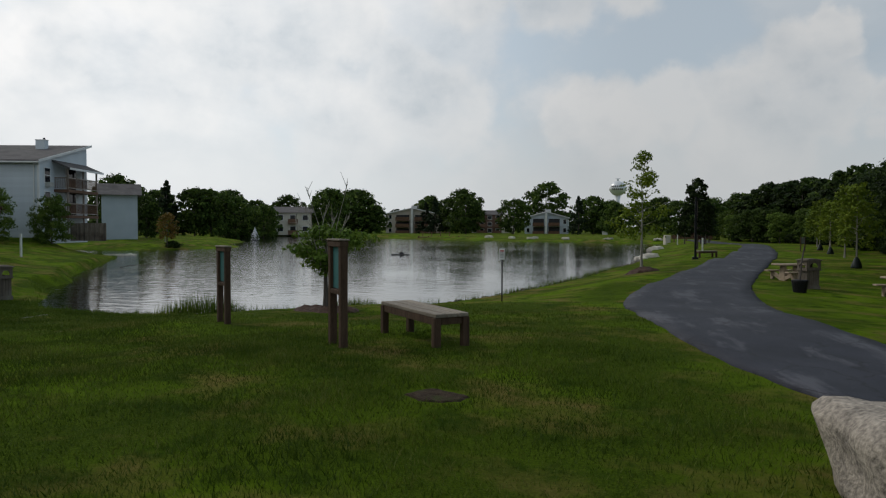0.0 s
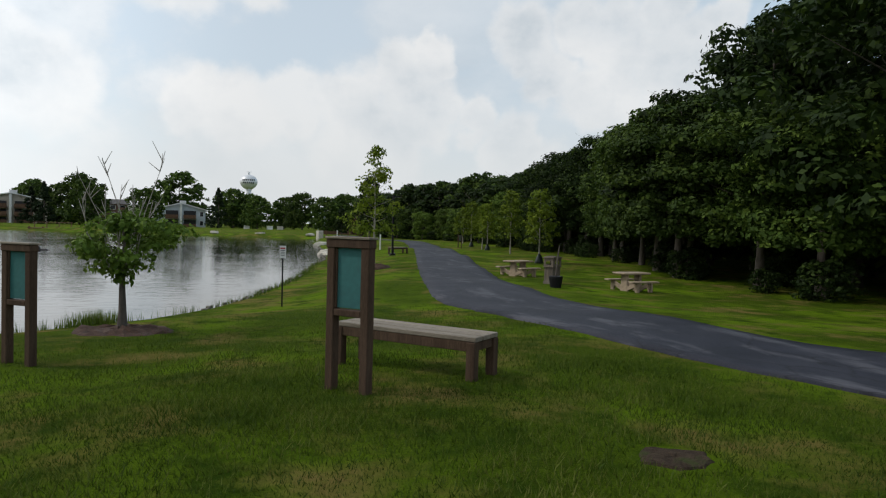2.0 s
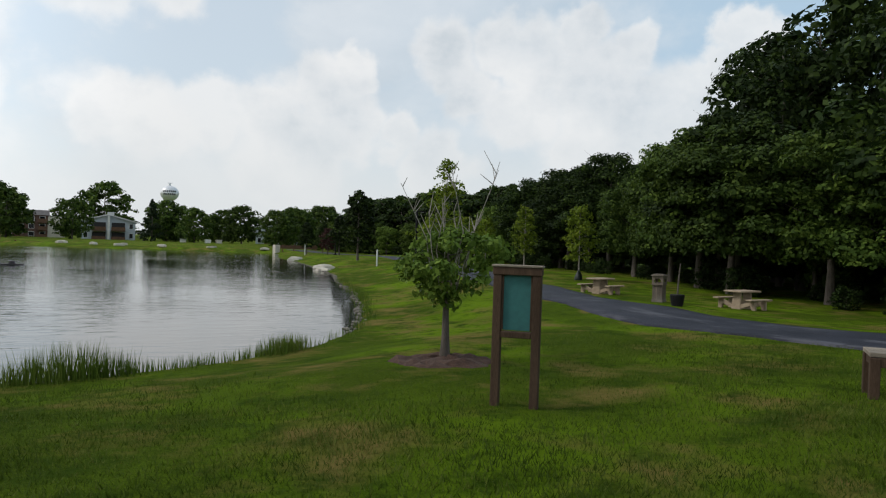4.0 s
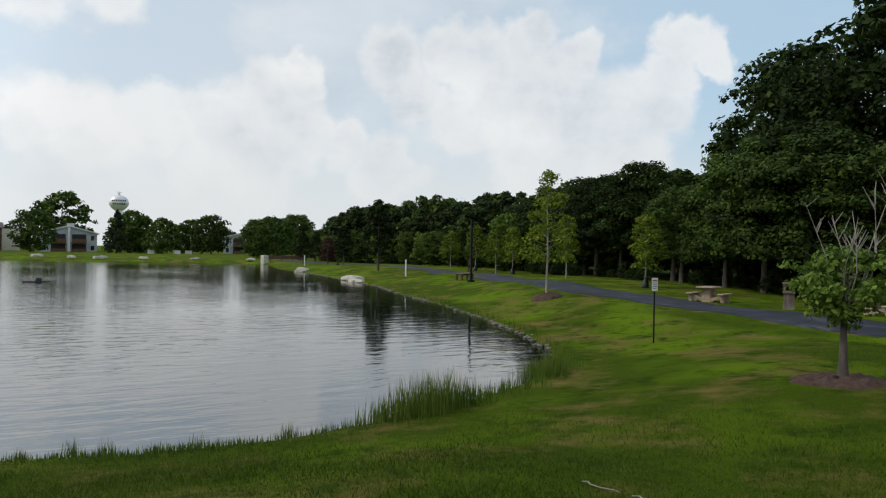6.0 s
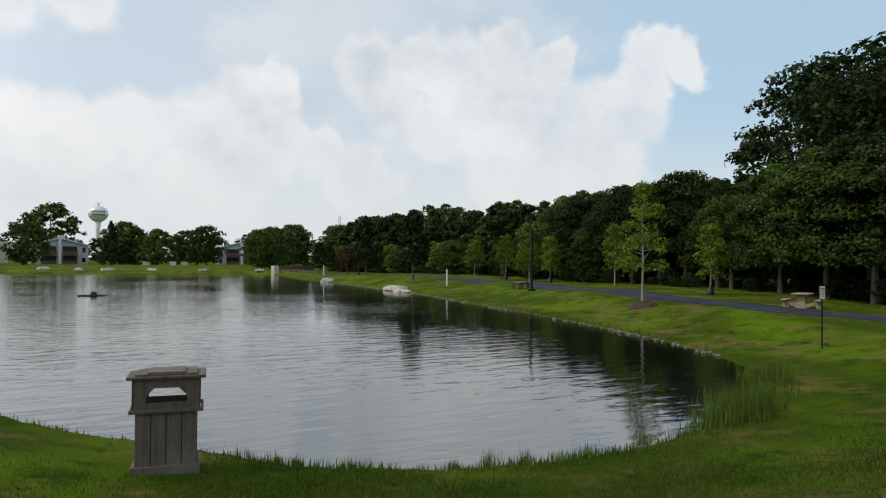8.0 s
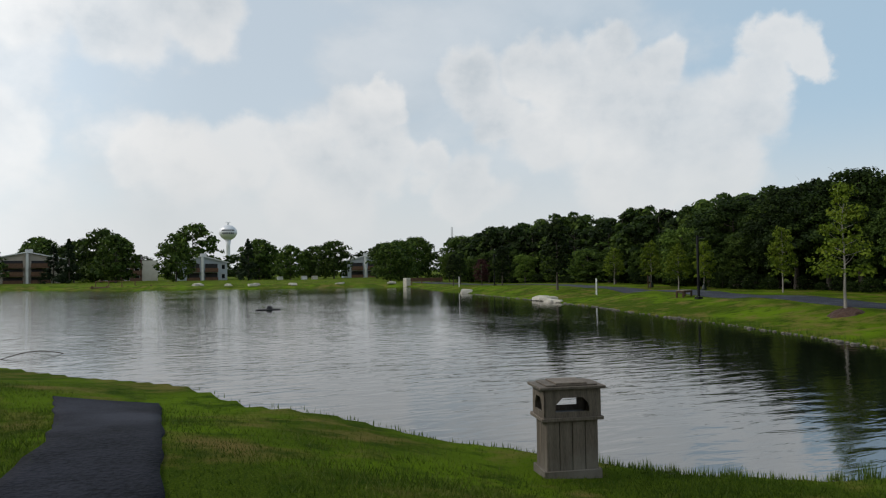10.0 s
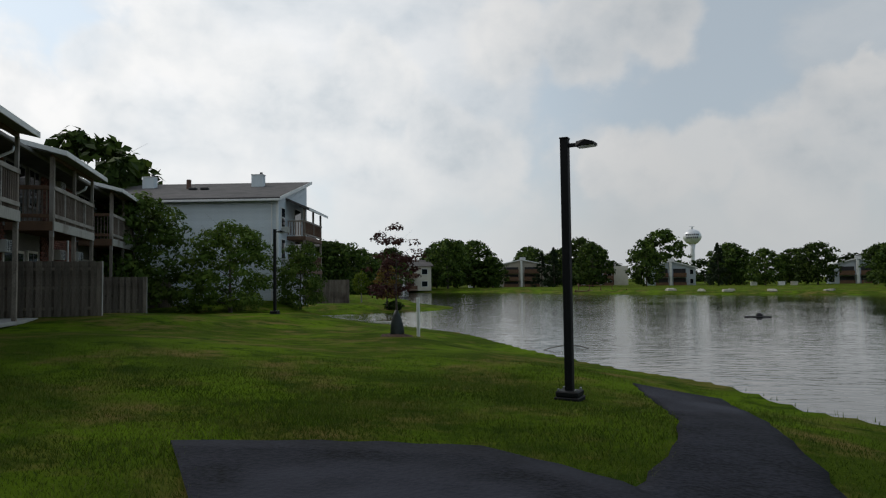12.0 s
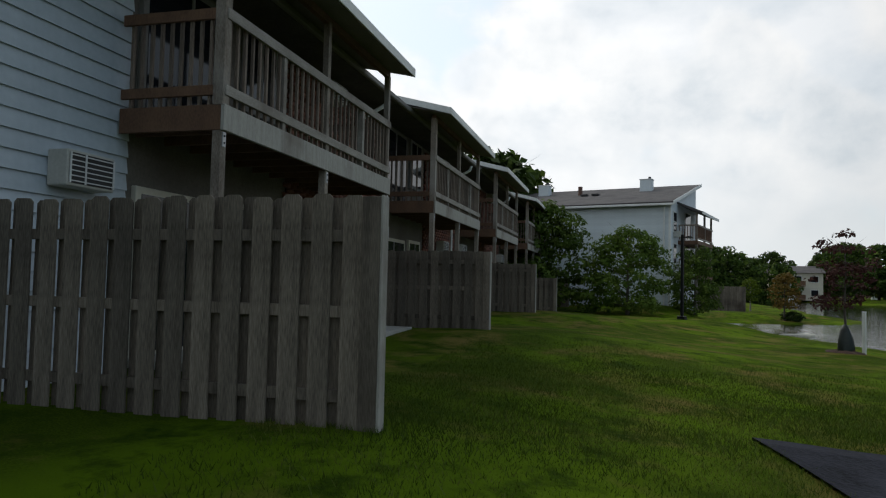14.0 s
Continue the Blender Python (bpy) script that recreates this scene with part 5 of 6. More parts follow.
def flats_structure():
    """Walls and roof of the terrace."""
    t = thing("apartment_terrace", A_M, "two-storey terrace of flats in red brick and grey lap siding", "apartment building")
    x0, x1, top = -24.0, 4 * PITCH - 3.6, 5.6
    part("wall_core", box_bm(((x0 + x1) / 2, WALL + 4.1, (top - 0.4) / 2 + 0.1), (x1 - x0, 8.0, top + 0.4)), M["mortar"], t)
    # roof: low pitch with a ridge along the terrace
    bm = bmesh.new()
    e, r = 0.75, 5.2
    add_prism(bm, [(x0 - 0.4, WALL - e, top), (x0 - 0.4, WALL - e, top + 0.14), (x0 - 0.4, WALL + r, top + 1.55), (x0 - 0.4, WALL + 8.8, top + 0.6), (x0 - 0.4, WALL + 8.8, top)], (x1 - x0 + 0.8, 0, 0))
    part("roof", bm, M["roof"], t)
    part("gutter", box_bm(((x0 + x1) / 2, WALL - e - 0.05, top + 0.06), (x1 - x0 + 0.8, 0.1, 0.12), 0.02), M["soffit"], t, "grey gutter under the eaves")
    # lap siding on the near end
    me = None
    sx0, sx1 = x0, -5.73
    zs = np.arange(0.35, top, 0.2)
    side = part("siding_wall", box_bm(((sx0 + sx1) / 2, WALL + 0.07, top / 2 + 0.1), (sx1 - sx0, 0.05, top - 0.1)), M["siding"], t)
    for z in zs:
        if me is None:
            bm = bmesh.new()
            add_prism(bm, [(sx0, WALL + 0.044, 0.205), (sx0, WALL + 0.016, 0.0), (sx0, WALL + 0.044, 0.0)], (sx1 - sx0, 0, 0))
            o = part("siding_board", bm, M["siding"], side)
            me = o.data
            o.matrix_basis = Matrix.Translation((0, 0, z))
        else:
            share("siding_board", me, Matrix.Translation((0, 0, z)), side)
    # stucco wall behind each balcony, recess shade put into its dark colour, with doors
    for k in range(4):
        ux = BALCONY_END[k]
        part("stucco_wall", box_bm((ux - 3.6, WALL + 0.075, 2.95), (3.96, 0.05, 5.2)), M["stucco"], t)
        for z in (GROUND_A + 0.06, 3.42):
            for dx, w, h in ((-4.5, 1.75, 2.0), (-2.6, 0.9, 1.25)):
                zz = z + (0 if w > 1 else 0.8)
                fr = part("door_frame", box_bm((ux + dx, WALL + 0.02, zz + h / 2), (w + 0.2, 0.08, h + 0.14), 0.008), M["cream"] if z < 1 else M["soffit"], t, "door or window frame")
                part("pane", box_bm((ux + dx, WALL - 0.022, zz + h / 2), (w, 0.012, h - 0.04)), M["glass"], fr)
                part("mullion", box_bm((ux + dx, WALL - 0.03, zz + h / 2), (0.06, 0.02, h - 0.04), 0.003), M["soffit"], fr)
    return t


def ac_unit(x, z, name="air_conditioner"):
    t = thing(name, A_M @ Matrix.Translation((x, WALL - 0.16, z)), "beige wall air conditioner with white bars over a dark grille", "air conditioner", "wall air conditioners")
    part("casing", box_bm((0, 0.06, 0), (0.68, 0.26, 0.38), 0.012), M["ac"], t)
    part("grille_back", box_bm((0.0, -0.074, 0), (0.62, 0.01, 0.32)), M["dark"], t)
    for i in range(6):
        part("louvre", box_bm((0.0, -0.084, -0.135 + 0.054 * i), (0.62, 0.012, 0.010)), M["sign_white"], t)
    for x in (-0.31, -0.1, 0.31):
        part("grille_bar", box_bm((x, -0.086, 0), (0.014, 0.014, 0.32)), M["sign_white"], t)
    return t


def downspout(x):
    bm = bmesh.new()
    add_tube(bm, [(x, WALL - 0.75, 5.55), (x, WALL - 0.7, 5.4), (x, WALL - 0.12, 5.1), (x, WALL - 0.08, 4.9), (x, WALL - 0.08, GROUND_A + 0.1), (x, WALL - 0.25, GROUND_A)], [0.045] * 6, 8)
    ob = part("downspout", bm, M["trim"], smooth=True)
    ob.matrix_basis = A_M
    tagged(ob, "white metal downspout from the gutter", "downspout", "white downspouts")


def balcony(k):
    """Timber balcony with posts, rails, balusters and its own shed roof."""
    t = thing("balcony", A_M @ Matrix.Translation((BALCONY_END[k], 0, 0)), "weathered timber balcony with railings under a shed roof", "balcony", "timber balconies")
    L, D = (5.8, 5.5, 5.4, 5.4)[k], WALL
    fz = 3.2
    g = GROUND_A - 0.15
    # front rim paler, side rims darker: light from the pond painted into the boards
    part("front_rim", box_bm((-L / 2, 0.02, fz + 0.15), (L, 0.045, 0.30), 0.004), M["lit_pale_wood"], t, "weathered rim board, paled for pond-side light")
    for x in (-L + 0.022, -0.022):
        part("side_rim", box_bm((x, D / 2 + 0.02, fz + 0.15), (0.045, D - 0.05, 0.295), 0.004), M["deck_brown"], t, "brown rim board")
    for i in range(9):
        y = 0.08 + i * (D - 0.1) / 9 + 0.06
        part("deck_board", box_bm((-L / 2, y, fz + 0.275), (L - 0.1, 0.135, 0.035)), M["deck_brown"], t)
    for i in range(10):
        part("joist", box_bm((-L + 0.3 + i * 0.55, D / 2 + 0.02, fz + 0.13), (0.045, D - 0.06, 0.22)), M["deck_brown"], t)
    rt = 4.62
    roof_z = 5.52
    for i, x in enumerate((-L + 0.06, -L / 2, -0.06)):
        part("post", box_bm((x, 0.09, (g + fz) / 2), (0.115, 0.115, fz - g), 0.006), M["deck_wood"], t)
        w = 0.135 if i == 0 else 0.1
        part("upper_post", box_bm((x, 0.085, (fz + 0.3 + roof_z) / 2), (w, w, roof_z - fz - 0.3 + 0.02), 0.006), M["deck_wood"], t)
        b = part("bracket", box_bm((x, 0.028, fz - 0.1), (0.07, 0.012, 0.17), 0.003), M["galv"], t, "galvanised bracket")
        for dz in (-0.04, 0.04):
            part("bolt", box_bm((x, 0.018, fz - 0.1 + dz), (0.02, 0.014, 0.02), 0.003), M["dark"], b)
    for x in (-L * 0.75, -L * 0.25):
        part("rail_post", box_bm((x, 0.07, (fz + 0.3 + rt) / 2), (0.075, 0.11, rt - fz - 0.3), 0.004), M["rail_wood"], t)
    part("top_rail", box_bm((-L / 2, 0.02, rt - 0.06), (L - 0.06, 0.04, 0.13), 0.004), M["rail_wood"], t, "pale weathered top rail")
    part("bottom_rail", box_bm((-L / 2, 0.02, fz + 0.47), (L - 0.06, 0.04, 0.12), 0.004), M["rail_wood"], t, "pale weathered bottom rail")
    for x in (-L + 0.03, -0.03):
        part("side_top_rail", box_bm((x, D / 2 + 0.08, rt - 0.06), (0.04, D - 0.16, 0.13), 0.004), M["deck_brown"], t)
        part("side_bottom_rail", box_bm((x, D / 2 + 0.08, fz + 0.47), (0.04, D - 0.16, 0.12), 0.004), M["deck_brown"], t)
    base = box_bm((0, 0, 0), (0.036, 0.036, rt - fz - 0.36))
    me = bpy.data.meshes.new("baluster")
    base.to_mesh(me); base.free(); me.materials.append(M["baluster"])
    zc = (fz + 0.36 + rt) / 2 - 0.05
    n = 33
    for i in range(n):
        x = -L + 0.16 + (L - 0.3) * i / (n - 1)
        if min(abs(x + L * q) for q in (0.75, 0.5, 0.25)) > 0.07:
            share("baluster", me, Matrix.Translation((x, 0.062, zc)), t)
    for x in (-L + 0.075, -0.075):
        for i in range(9):
            share("baluster", me, Matrix.Translation((x, 0.24 + i * (D - 0.34) / 8, zc)), t)
    # shed roof: sloping out from the wall, open at the sides
    bm = bmesh.new()
    xa, xb = -L - 0.4, 0.02
    add_prism(bm, [(xa, -0.42, roof_z + 0.02), (xa, -0.42, roof_z + 0.13), (xa, D + 0.5, roof_z + 0.72), (xa, D + 0.5, roof_z + 0.55)], (xb - xa, 0, 0))
    part("roof", bm, M["roof"], t)
    bm = bmesh.new()
    add_prism(bm, [(xa + 0.02, -0.40, roof_z), (xa + 0.02, -0.40, roof_z + 0.016), (xa + 0.02, D, roof_z + 0.40), (xa + 0.02, D, roof_z + 0.384)], (xb - xa - 0.04, 0, 0))
    part("soffit", bm, M["soffit"], t)
    part("fascia", box_bm(((xa + xb) / 2, -0.435, roof_z + 0.075), (xb - xa + 0.05, 0.028, 0.16), 0.003), M["trim"], t, "white fascia board")
    for x in (xa - 0.012, xb + 0.012):
        bm = bmesh.new()
        add_prism(bm, [(x - 0.012, -0.42, roof_z), (x - 0.012, -0.42, roof_z + 0.155), (x - 0.012, D + 0.5, roof_z + 0.745), (x - 0.012, D + 0.5, roof_z + 0.6)], (0.024, 0, 0))
        part("side_fascia", bm, M["trim"], t, "white fascia board")
    part("beam", box_bm((-L / 2, 0.09, roof_z + 0.06), (L - 0.02, 0.09, 0.16), 0.004), M["deck_brown"], t)
    return t


def fence(u, v_end, k):
    """Alternating-board privacy fence running from the wall towards the pond."""
    W = A_M @ Vector((u, -v_end, 0))
    z = gz(W.x, W.y) - 0.04
    t = thing("privacy_fence", A_M @ Matrix.Translation((u, 0, z)), "weathered grey-brown board-on-board privacy fence", "fence", "privacy fences")
    y0, y1, H = -v_end, WALL - 0.04, (1.81 if k == 0 else 1.74)
    rng = random.Random(40 + k)
    for zr in (0.28, 0.92, 1.5):
        part("rail", box_bm((0, (y0 + y1) / 2, zr), (0.055, y1 - y0 - 0.02, 0.09), 0.003), M["fence_wood"], t)
    bw = 0.165
    bm = bmesh.new()
    d = 0.03
    add_prism(bm, [(-0.009, -bw / 2, 0.02), (-0.009, bw / 2, 0.02), (-0.009, bw / 2, H - d), (-0.009, bw / 2 - d, H), (-0.009, -bw / 2 + d, H), (-0.009, -bw / 2, H - d)], (0.018, 0, 0))
    me = bpy.data.meshes.new("board")
    bmesh.ops.recalc_face_normals(bm, faces=bm.faces)
    bm.to_mesh(me); bm.free(); me.materials.append(M["fence_wood"])
    y = y0 + 0.23
    i = 0
    while y < y1 - 0.05:
        for sx, off in ((-1, 0.0), (1, 0.127)):
            yy = y + off
            if yy < y1 - 0.07:
                m = Matrix.Translation((sx * 0.038, yy, rng.uniform(-0.012, 0.012))) @ Matrix.Rotation(rng.uniform(-0.006, 0.006), 4, "X")
                share("board", me, m, t)
        y += 0.2546
        i += 1
    for yy in np.arange(y0 + 0.05, y1, 2.0):
        part("post", box_bm((0, yy, H / 2 - 0.05), (0.088, 0.088, H + 0.08), 0.005), M["fence_wood"], t)
    # end board gets a paler colour in place of light from the pond side
    part("end_board", box_bm((0, y0 - 0.012, H / 2), (0.13, 0.02, H - 0.01), 0.004), M["lit_pale_wood"], t, "weathered end board, paled as lit from the pond")
    for sx in (-1, 1):
        part("corner_board", box_bm((sx * 0.056, y0 + 0.072, H / 2 - 0.005), (0.018, 0.145, H - 0.02), 0.003), M["fence_wood"], t)
    return t


flats_structure()
for k in range(4):
    balcony(k)
for k, v in enumerate((2.62, 1.62, 1.5, 1.45)):
    fence((-7.85, 2.0, 11.4, 20.4)[k], v, k)
fence(29.4, 1.4, 4)
for k in range(4):
    ux = BALCONY_END[k]
    bm = box_bm((ux - 1.9, WALL / 2 + 0.02, GROUND_A - 0.02), (7.4, WALL - 0.02, 0.1), 0.01)
    o = part("patio_slab", bm, M["concrete"])
    o.matrix_basis = A_M
    tagged(o, "pale concrete patio slab under a balcony", "patio", "concrete patios")
    downspout(ux + 1.55)
ac_unit(-6.58, 2.64)
for ux in BALCONY_END[:3]:
    ac_unit(ux + 0.3, 2.66)
    ac_unit(ux + 0.15, 5.3)
    ac_unit(ux + 3.0, 2.7)


# ---- houses ----
def wall_window(parent, x, y, z, w, h, rz=0):
    """A framed window on a wall whose outside looks along -y when rz is 0."""
    f = part("window", box_bm((0, 0.0, 0), (w + 0.16, 0.07, h + 0.16), 0.006), M["trim"], parent, "white framed window")
    f.matrix_basis = pose(x, y, z, 0, 0, rz)
    part("pane", box_bm((0, -0.038, 0), (w, 0.01, h)), M["glass"], f)
    part("sash_bar", box_bm((0, -0.045, 0), (w, 0.014, 0.05)), M["trim"], f)
    return f


def grey_house():
    """Three-level house: long siding wall, gable end towards the pond with stacked balconies."""
    x, y = -41.7, 48.8
    yaw = 14.0
    t = thing("grey_house", pose(x, y, 0, 0, 0, 90 + yaw), "grey lap-sided apartment house with dark shingle roof and stacked balconies", "house")
    b, ev, pk = 0.2, 6.55, 8.5
    W, Ln = 7.9, 15.0      # gable width along local x, long wall along local y
    bm = bmesh.new()
    add_prism(bm, [(0, 0, b - 0.3), (W, 0, b - 0.3), (W, 0, pk), (0, 0, ev)], (0, Ln, 0))
    part("wall", bm, M["siding_white"], t)
    me = None
    for i in range(int((ev - b) / 0.2)):
        if me is None:
            bm = bmesh.new()
            add_prism(bm, [(-0.004, 0.0, 0.2), (-0.03, 0.0, 0.0), (-0.004, 0.0, 0.0)], (0, Ln, 0))
            o = part("siding_board", bm, M["siding_white"], t)
            me = o.data
            o.matrix_basis = Matrix.Translation((0, 0, b + 0.05))
        else:
            share("siding_board", me, Matrix.Translation((0, 0, b + 0.05 + 0.2 * i)), t)
    bm = bmesh.new()
    sl = (pk - ev) / W
    add_prism(bm, [(-0.45, -0.3, ev - 0.45 * sl), (-0.45, -0.3, ev - 0.45 * sl + 0.16), (W + 0.3, -0.3, pk + 0.3 * sl + 0.16), (W + 0.3, -0.3, pk + 0.3 * sl)], (0, Ln + 0.6, 0))
    part("roof", bm, M["roof"], t)
    bm = bmesh.new()
    add_prism(bm, [(-0.47, -0.33, ev - 0.47 * sl - 0.02), (-0.47, -0.33, ev - 0.47 * sl + 0.19), (W + 0.33, -0.33, pk + 0.33 * sl + 0.19), (W + 0.33, -0.33, pk + 0.33 * sl - 0.02)], (0, 0.028, 0))
    part("gable_fascia", bm, M["trim"], t, "white fascia along the gable")
    part("gutter", box_bm((-0.5, Ln / 2, ev - 0.12), (0.1, Ln + 0.6, 0.13), 0.02), M["trim"], t)
    part("corner_board", box_bm((-0.02, -0.02, (b + ev) / 2), (0.14, 0.14, ev - b), 0.005), M["trim"], t)
    bm = bmesh.new()
    add_tube(bm, [(-0.09, 0.3, ev - 0.2), (-0.09, 0.3, b + 0.1)], [0.045, 0.045], 8)
    part("downspout", bm, M["trim"], t)
    for yy, hh in ((2.9, 1.0), (10.5, 0.9)):
        ch = part("chimney", box_bm((5.9, yy, pk - 0.1), (0.6, 0.8, 1.0 * hh), 0.01), M["siding_white"], t)
        part("cap", box_bm((5.9, yy, pk - 0.1 + 0.5 * hh + 0.03), (0.67, 0.87, 0.06), 0.01), M["trim"], ch)
        bm = bmesh.new()
        add_tube(bm, [(5.9, yy - 0.2, pk + 0.3), (5.9, yy - 0.2, pk + 0.62)], [0.1, 0.1], 10)
        part("flue", bm, M["dark"], ch)
    for yy in (6.0, 6.8):
        part("roof_vent", box_bm((4.2, yy, ev + 4.2 * sl + 0.22), (0.35, 0.5, 0.16), 0.03), M["dark"], t)
    bm = bmesh.new()
    add_tube(bm, [(5.0, 7.4, pk - 0.6), (5.0, 7.4, pk + 0.05)], [0.16, 0.16], 10)
    part("roof_turbine", bm, M["brown_wall"], t)
    for z in (1.45, 3.55, 5.5):
        wall_window(t, 1.25, -0.02, z, 0.75, 1.15)
    for z in (2.75, 4.75):
        part("window_unit", box_bm((1.25, -0.2, z), (0.55, 0.4, 0.36), 0.01), M["ac"], t, "window air conditioner")
    # stacked balconies on the gable end
    for z in (2.15, 4.3):
        bl = part("balcony", box_bm((4.9, -0.6, z), (5.2, 1.2, 0.24), 0.006), M["deck_brown"], t, "brown timber balcony")
        part("top_rail", box_bm((4.9, -1.17, z + 1.08), (5.2, 0.06, 0.1)), M["deck_wood"], bl)
        part("bottom_rail", box_bm((4.9, -1.17, z + 0.25), (5.2, 0.05, 0.08)), M["deck_wood"], bl)
        part("side_rail", box_bm((2.33, -0.6, z + 1.08), (0.06, 1.1, 0.1)), M["deck_wood"], bl)
        base = box_bm((0, 0, 0), (0.04, 0.04, 0.9))
        me2 = bpy.data.meshes.new("baluster")
        base.to_mesh(me2); base.free(); me2.materials.append(M["deck_brown"])
        for i in range(34):
            share("baluster", me2, Matrix.Translation((2.4 + i * 0.152, -1.14, z + 0.65)), bl)
        for i in range(7):
            share("baluster", me2, Matrix.Translation((2.33, -1.05 + i * 0.16, z + 0.65)), bl)
        dr = part("balcony_door", box_bm((5.0, -0.03, z + 1.1), (1.8, 0.06, 2.0)), M["trim"], t)
        part("pane", box_bm((5.0, -0.066, z + 1.1), (1.6, 0.01, 1.85)), M["glass"], dr)
    for xx in (2.4, 5.0, 7.4):
        part("post", box_bm((xx, -1.1, (b + 6.2) / 2), (0.12, 0.12, 6.2 - b)), M["deck_wood"], t)
    bm = bmesh.new()
    add_prism(bm, [(2.0, -1.5, 6.05), (2.0, -1.5, 6.2), (2.0, 0.0, 6.85), (2.0, 0.0, 6.7)], (5.9, 0, 0))
    part("balcony_roof", bm, M["roof"], t)
    part("balcony_fascia", box_bm((4.95, -1.52, 6.12), (5.95, 0.03, 0.17)), M["trim"], t)
    f = part("patio_fence", box_bm((3.3, -2.3, 0.85), (0.06, 3.0, 1.5)), M["fence_wood"], t, "weathered patio fence")
    for i in range(14):
        part("board", box_bm((3.255, -3.7 + i * 0.215, 0.86), (0.02, 0.15, 1.52)), M["fence_wood"], f)
    return t


grey_house()


def far_house(x, y, rz, w, d, eave, peak, wallm, label, levels=3, balcony_cols=(0.5,), roofm=None, name="far_house", chimney=True):
    """A gabled apartment house: front (gable) looks along local -y."""
    z0 = gz(x, y) - 0.3
    t = thing(name, pose(x, y, z0, 0, 0, rz), label, "apartment building", "houses beyond the pond")
    bm = bmesh.new()
    add_prism(bm, [(-w / 2, 0, 0), (w / 2, 0, 0), (w / 2, 0, eave), (0, 0, peak), (-w / 2, 0, eave)], (0, d, 0))
    part("wall", bm, wallm, t)
    sl = (peak - eave) / (w / 2)
    for s in (-1, 1):
        bm = bmesh.new()
        e = w / 2 + 0.5
        add_prism(bm, [(s * e, -0.6, eave - 0.5 * sl), (s * e, -0.6, eave - 0.5 * sl + 0.2), (0, -0.6, peak + 0.2), (0, -0.6, peak)], (0, d + 1.2, 0))
        part("roof", bm, roofm or M["roof"], t)
        bm = bmesh.new()
        add_prism(bm, [(s * e, -0.64, eave - 0.5 * sl - 0.03), (s * e, -0.64, eave - 0.5 * sl + 0.24), (0, -0.64, peak + 0.24), (0, -0.64, peak - 0.03)], (0, 0.03, 0))
        part("fascia", bm, M["trim"], t)
    hl = eave / levels
    part("centre_board", box_bm((0, -0.85, peak / 2 - 0.1), (0.55, 1.7, peak - 0.2)), M["trim"], t, "pale central fin wall")
    for lv in range(levels):
        z = lv * hl
        for s in (-1, 1):
            b = part("balcony", box_bm((s * w * 0.18, -0.8, z + 0.12), (w * 0.26, 1.6, 0.22)), M["deck_brown"], t)
            part("railing", box_bm((s * w * 0.18, -1.57, z + 0.68), (w * 0.26, 0.05, 0.8)), M["deck_brown"], b)
            # flat dark panel on the wall, drawn for the shade behind the balcony
            part("recess", box_bm((s * w * 0.18, -0.03, z + 0.2 + (hl - 0.4) / 2), (w * 0.25, 0.04, hl - 0.45)), M["dark"], b)
            f = part("window", box_bm((s * w * 0.42, -0.03, z + hl * 0.55), (0.95, 0.08, 1.35)), M["trim"], t)
            part("pane", box_bm((s * w * 0.42, -0.075, z + hl * 0.55), (0.8, 0.02, 1.2)), M["glass"], f)
    if chimney:
        part("chimney", box_bm((0.4, 2.0, peak + 0.35), (1.6, 0.9, 0.9)), M["trim"], t)
    return t


def flat_block(x, y, rz, w, d, h, wallm, label, levels=3, bays=4, end=None):
    """A long block with a shallow roof and windows in bays; the end wall may be of another colour."""
    z0 = gz(x, y) - 0.3
    t = thing("far_block", pose(x, y, z0, 0, 0, rz), label, "apartment building", "houses beyond the pond")
    part("wall", box_bm((0, d / 2, h / 2), (w, d, h)), wallm, t)
    bm = bmesh.new()
    add_prism(bm, [(-w / 2 - 0.5, -0.6, h), (-w / 2 - 0.5, d / 2, h + 1.5), (-w / 2 - 0.5, d + 0.6, h)], (w + 1, 0, 0))
    part("roof", bm, M["roof"], t)
    hl = h / levels
    for i in range(bays):
        for lv in range(levels):
            xx = -w / 2 + (i + 0.5) * w / bays
            f = part("window", box_bm((xx, -0.03, lv * hl + hl * 0.55), (1.4, 0.08, 1.3)), M["trim"], t)
            part("pane", box_bm((xx, -0.075, lv * hl + hl * 0.55), (1.2, 0.02, 1.1)), M["glass"], f)
            if i % 2:
                b = part("balcony", box_bm((xx, -0.7, lv * hl + 0.15), (w / bays * 0.8, 1.4, 0.2)), M["deck_brown"], t)
                part("railing", box_bm((xx, -1.37, lv * hl + 0.7), (w / bays * 0.8, 0.05, 0.8)), M["deck_brown"], b)
    if end:
        part("end_wall", box_bm((w / 2 + 2.0, d / 2, h / 2 - 0.1), (4.0, d + 0.3, h - 0.2)), end, t, "cream end wall")
    return t


far_house(-50.5, 197.4, 10, 15.5, 18, 5.9, 7.6, M["tan"], "tan three-storey apartment house with stacked balconies under a gable")
far_house(-11.6, 202.5, 1, 12.5, 14, 4.9, 6.6, M["siding"], "grey-blue house with balconies either side of a pale fin", 2)
far_house(30.6, 196.0, -12, 12.5, 14, 4.6, 6.2, M["siding"], "grey house with a gable, half hidden by trees", 2)
flat_block(-31.5, 216.5, 8, 10, 10, 6.1, M["brown_wall"], "dark brown three-storey block with a cream end wall", end=M["cream"])
flat_block(-66.5, 150.0, 25, 8.5, 12, 5.2, M["cream"], "cream apartment block with a dark roof, half hidden by trees", 2, 3)
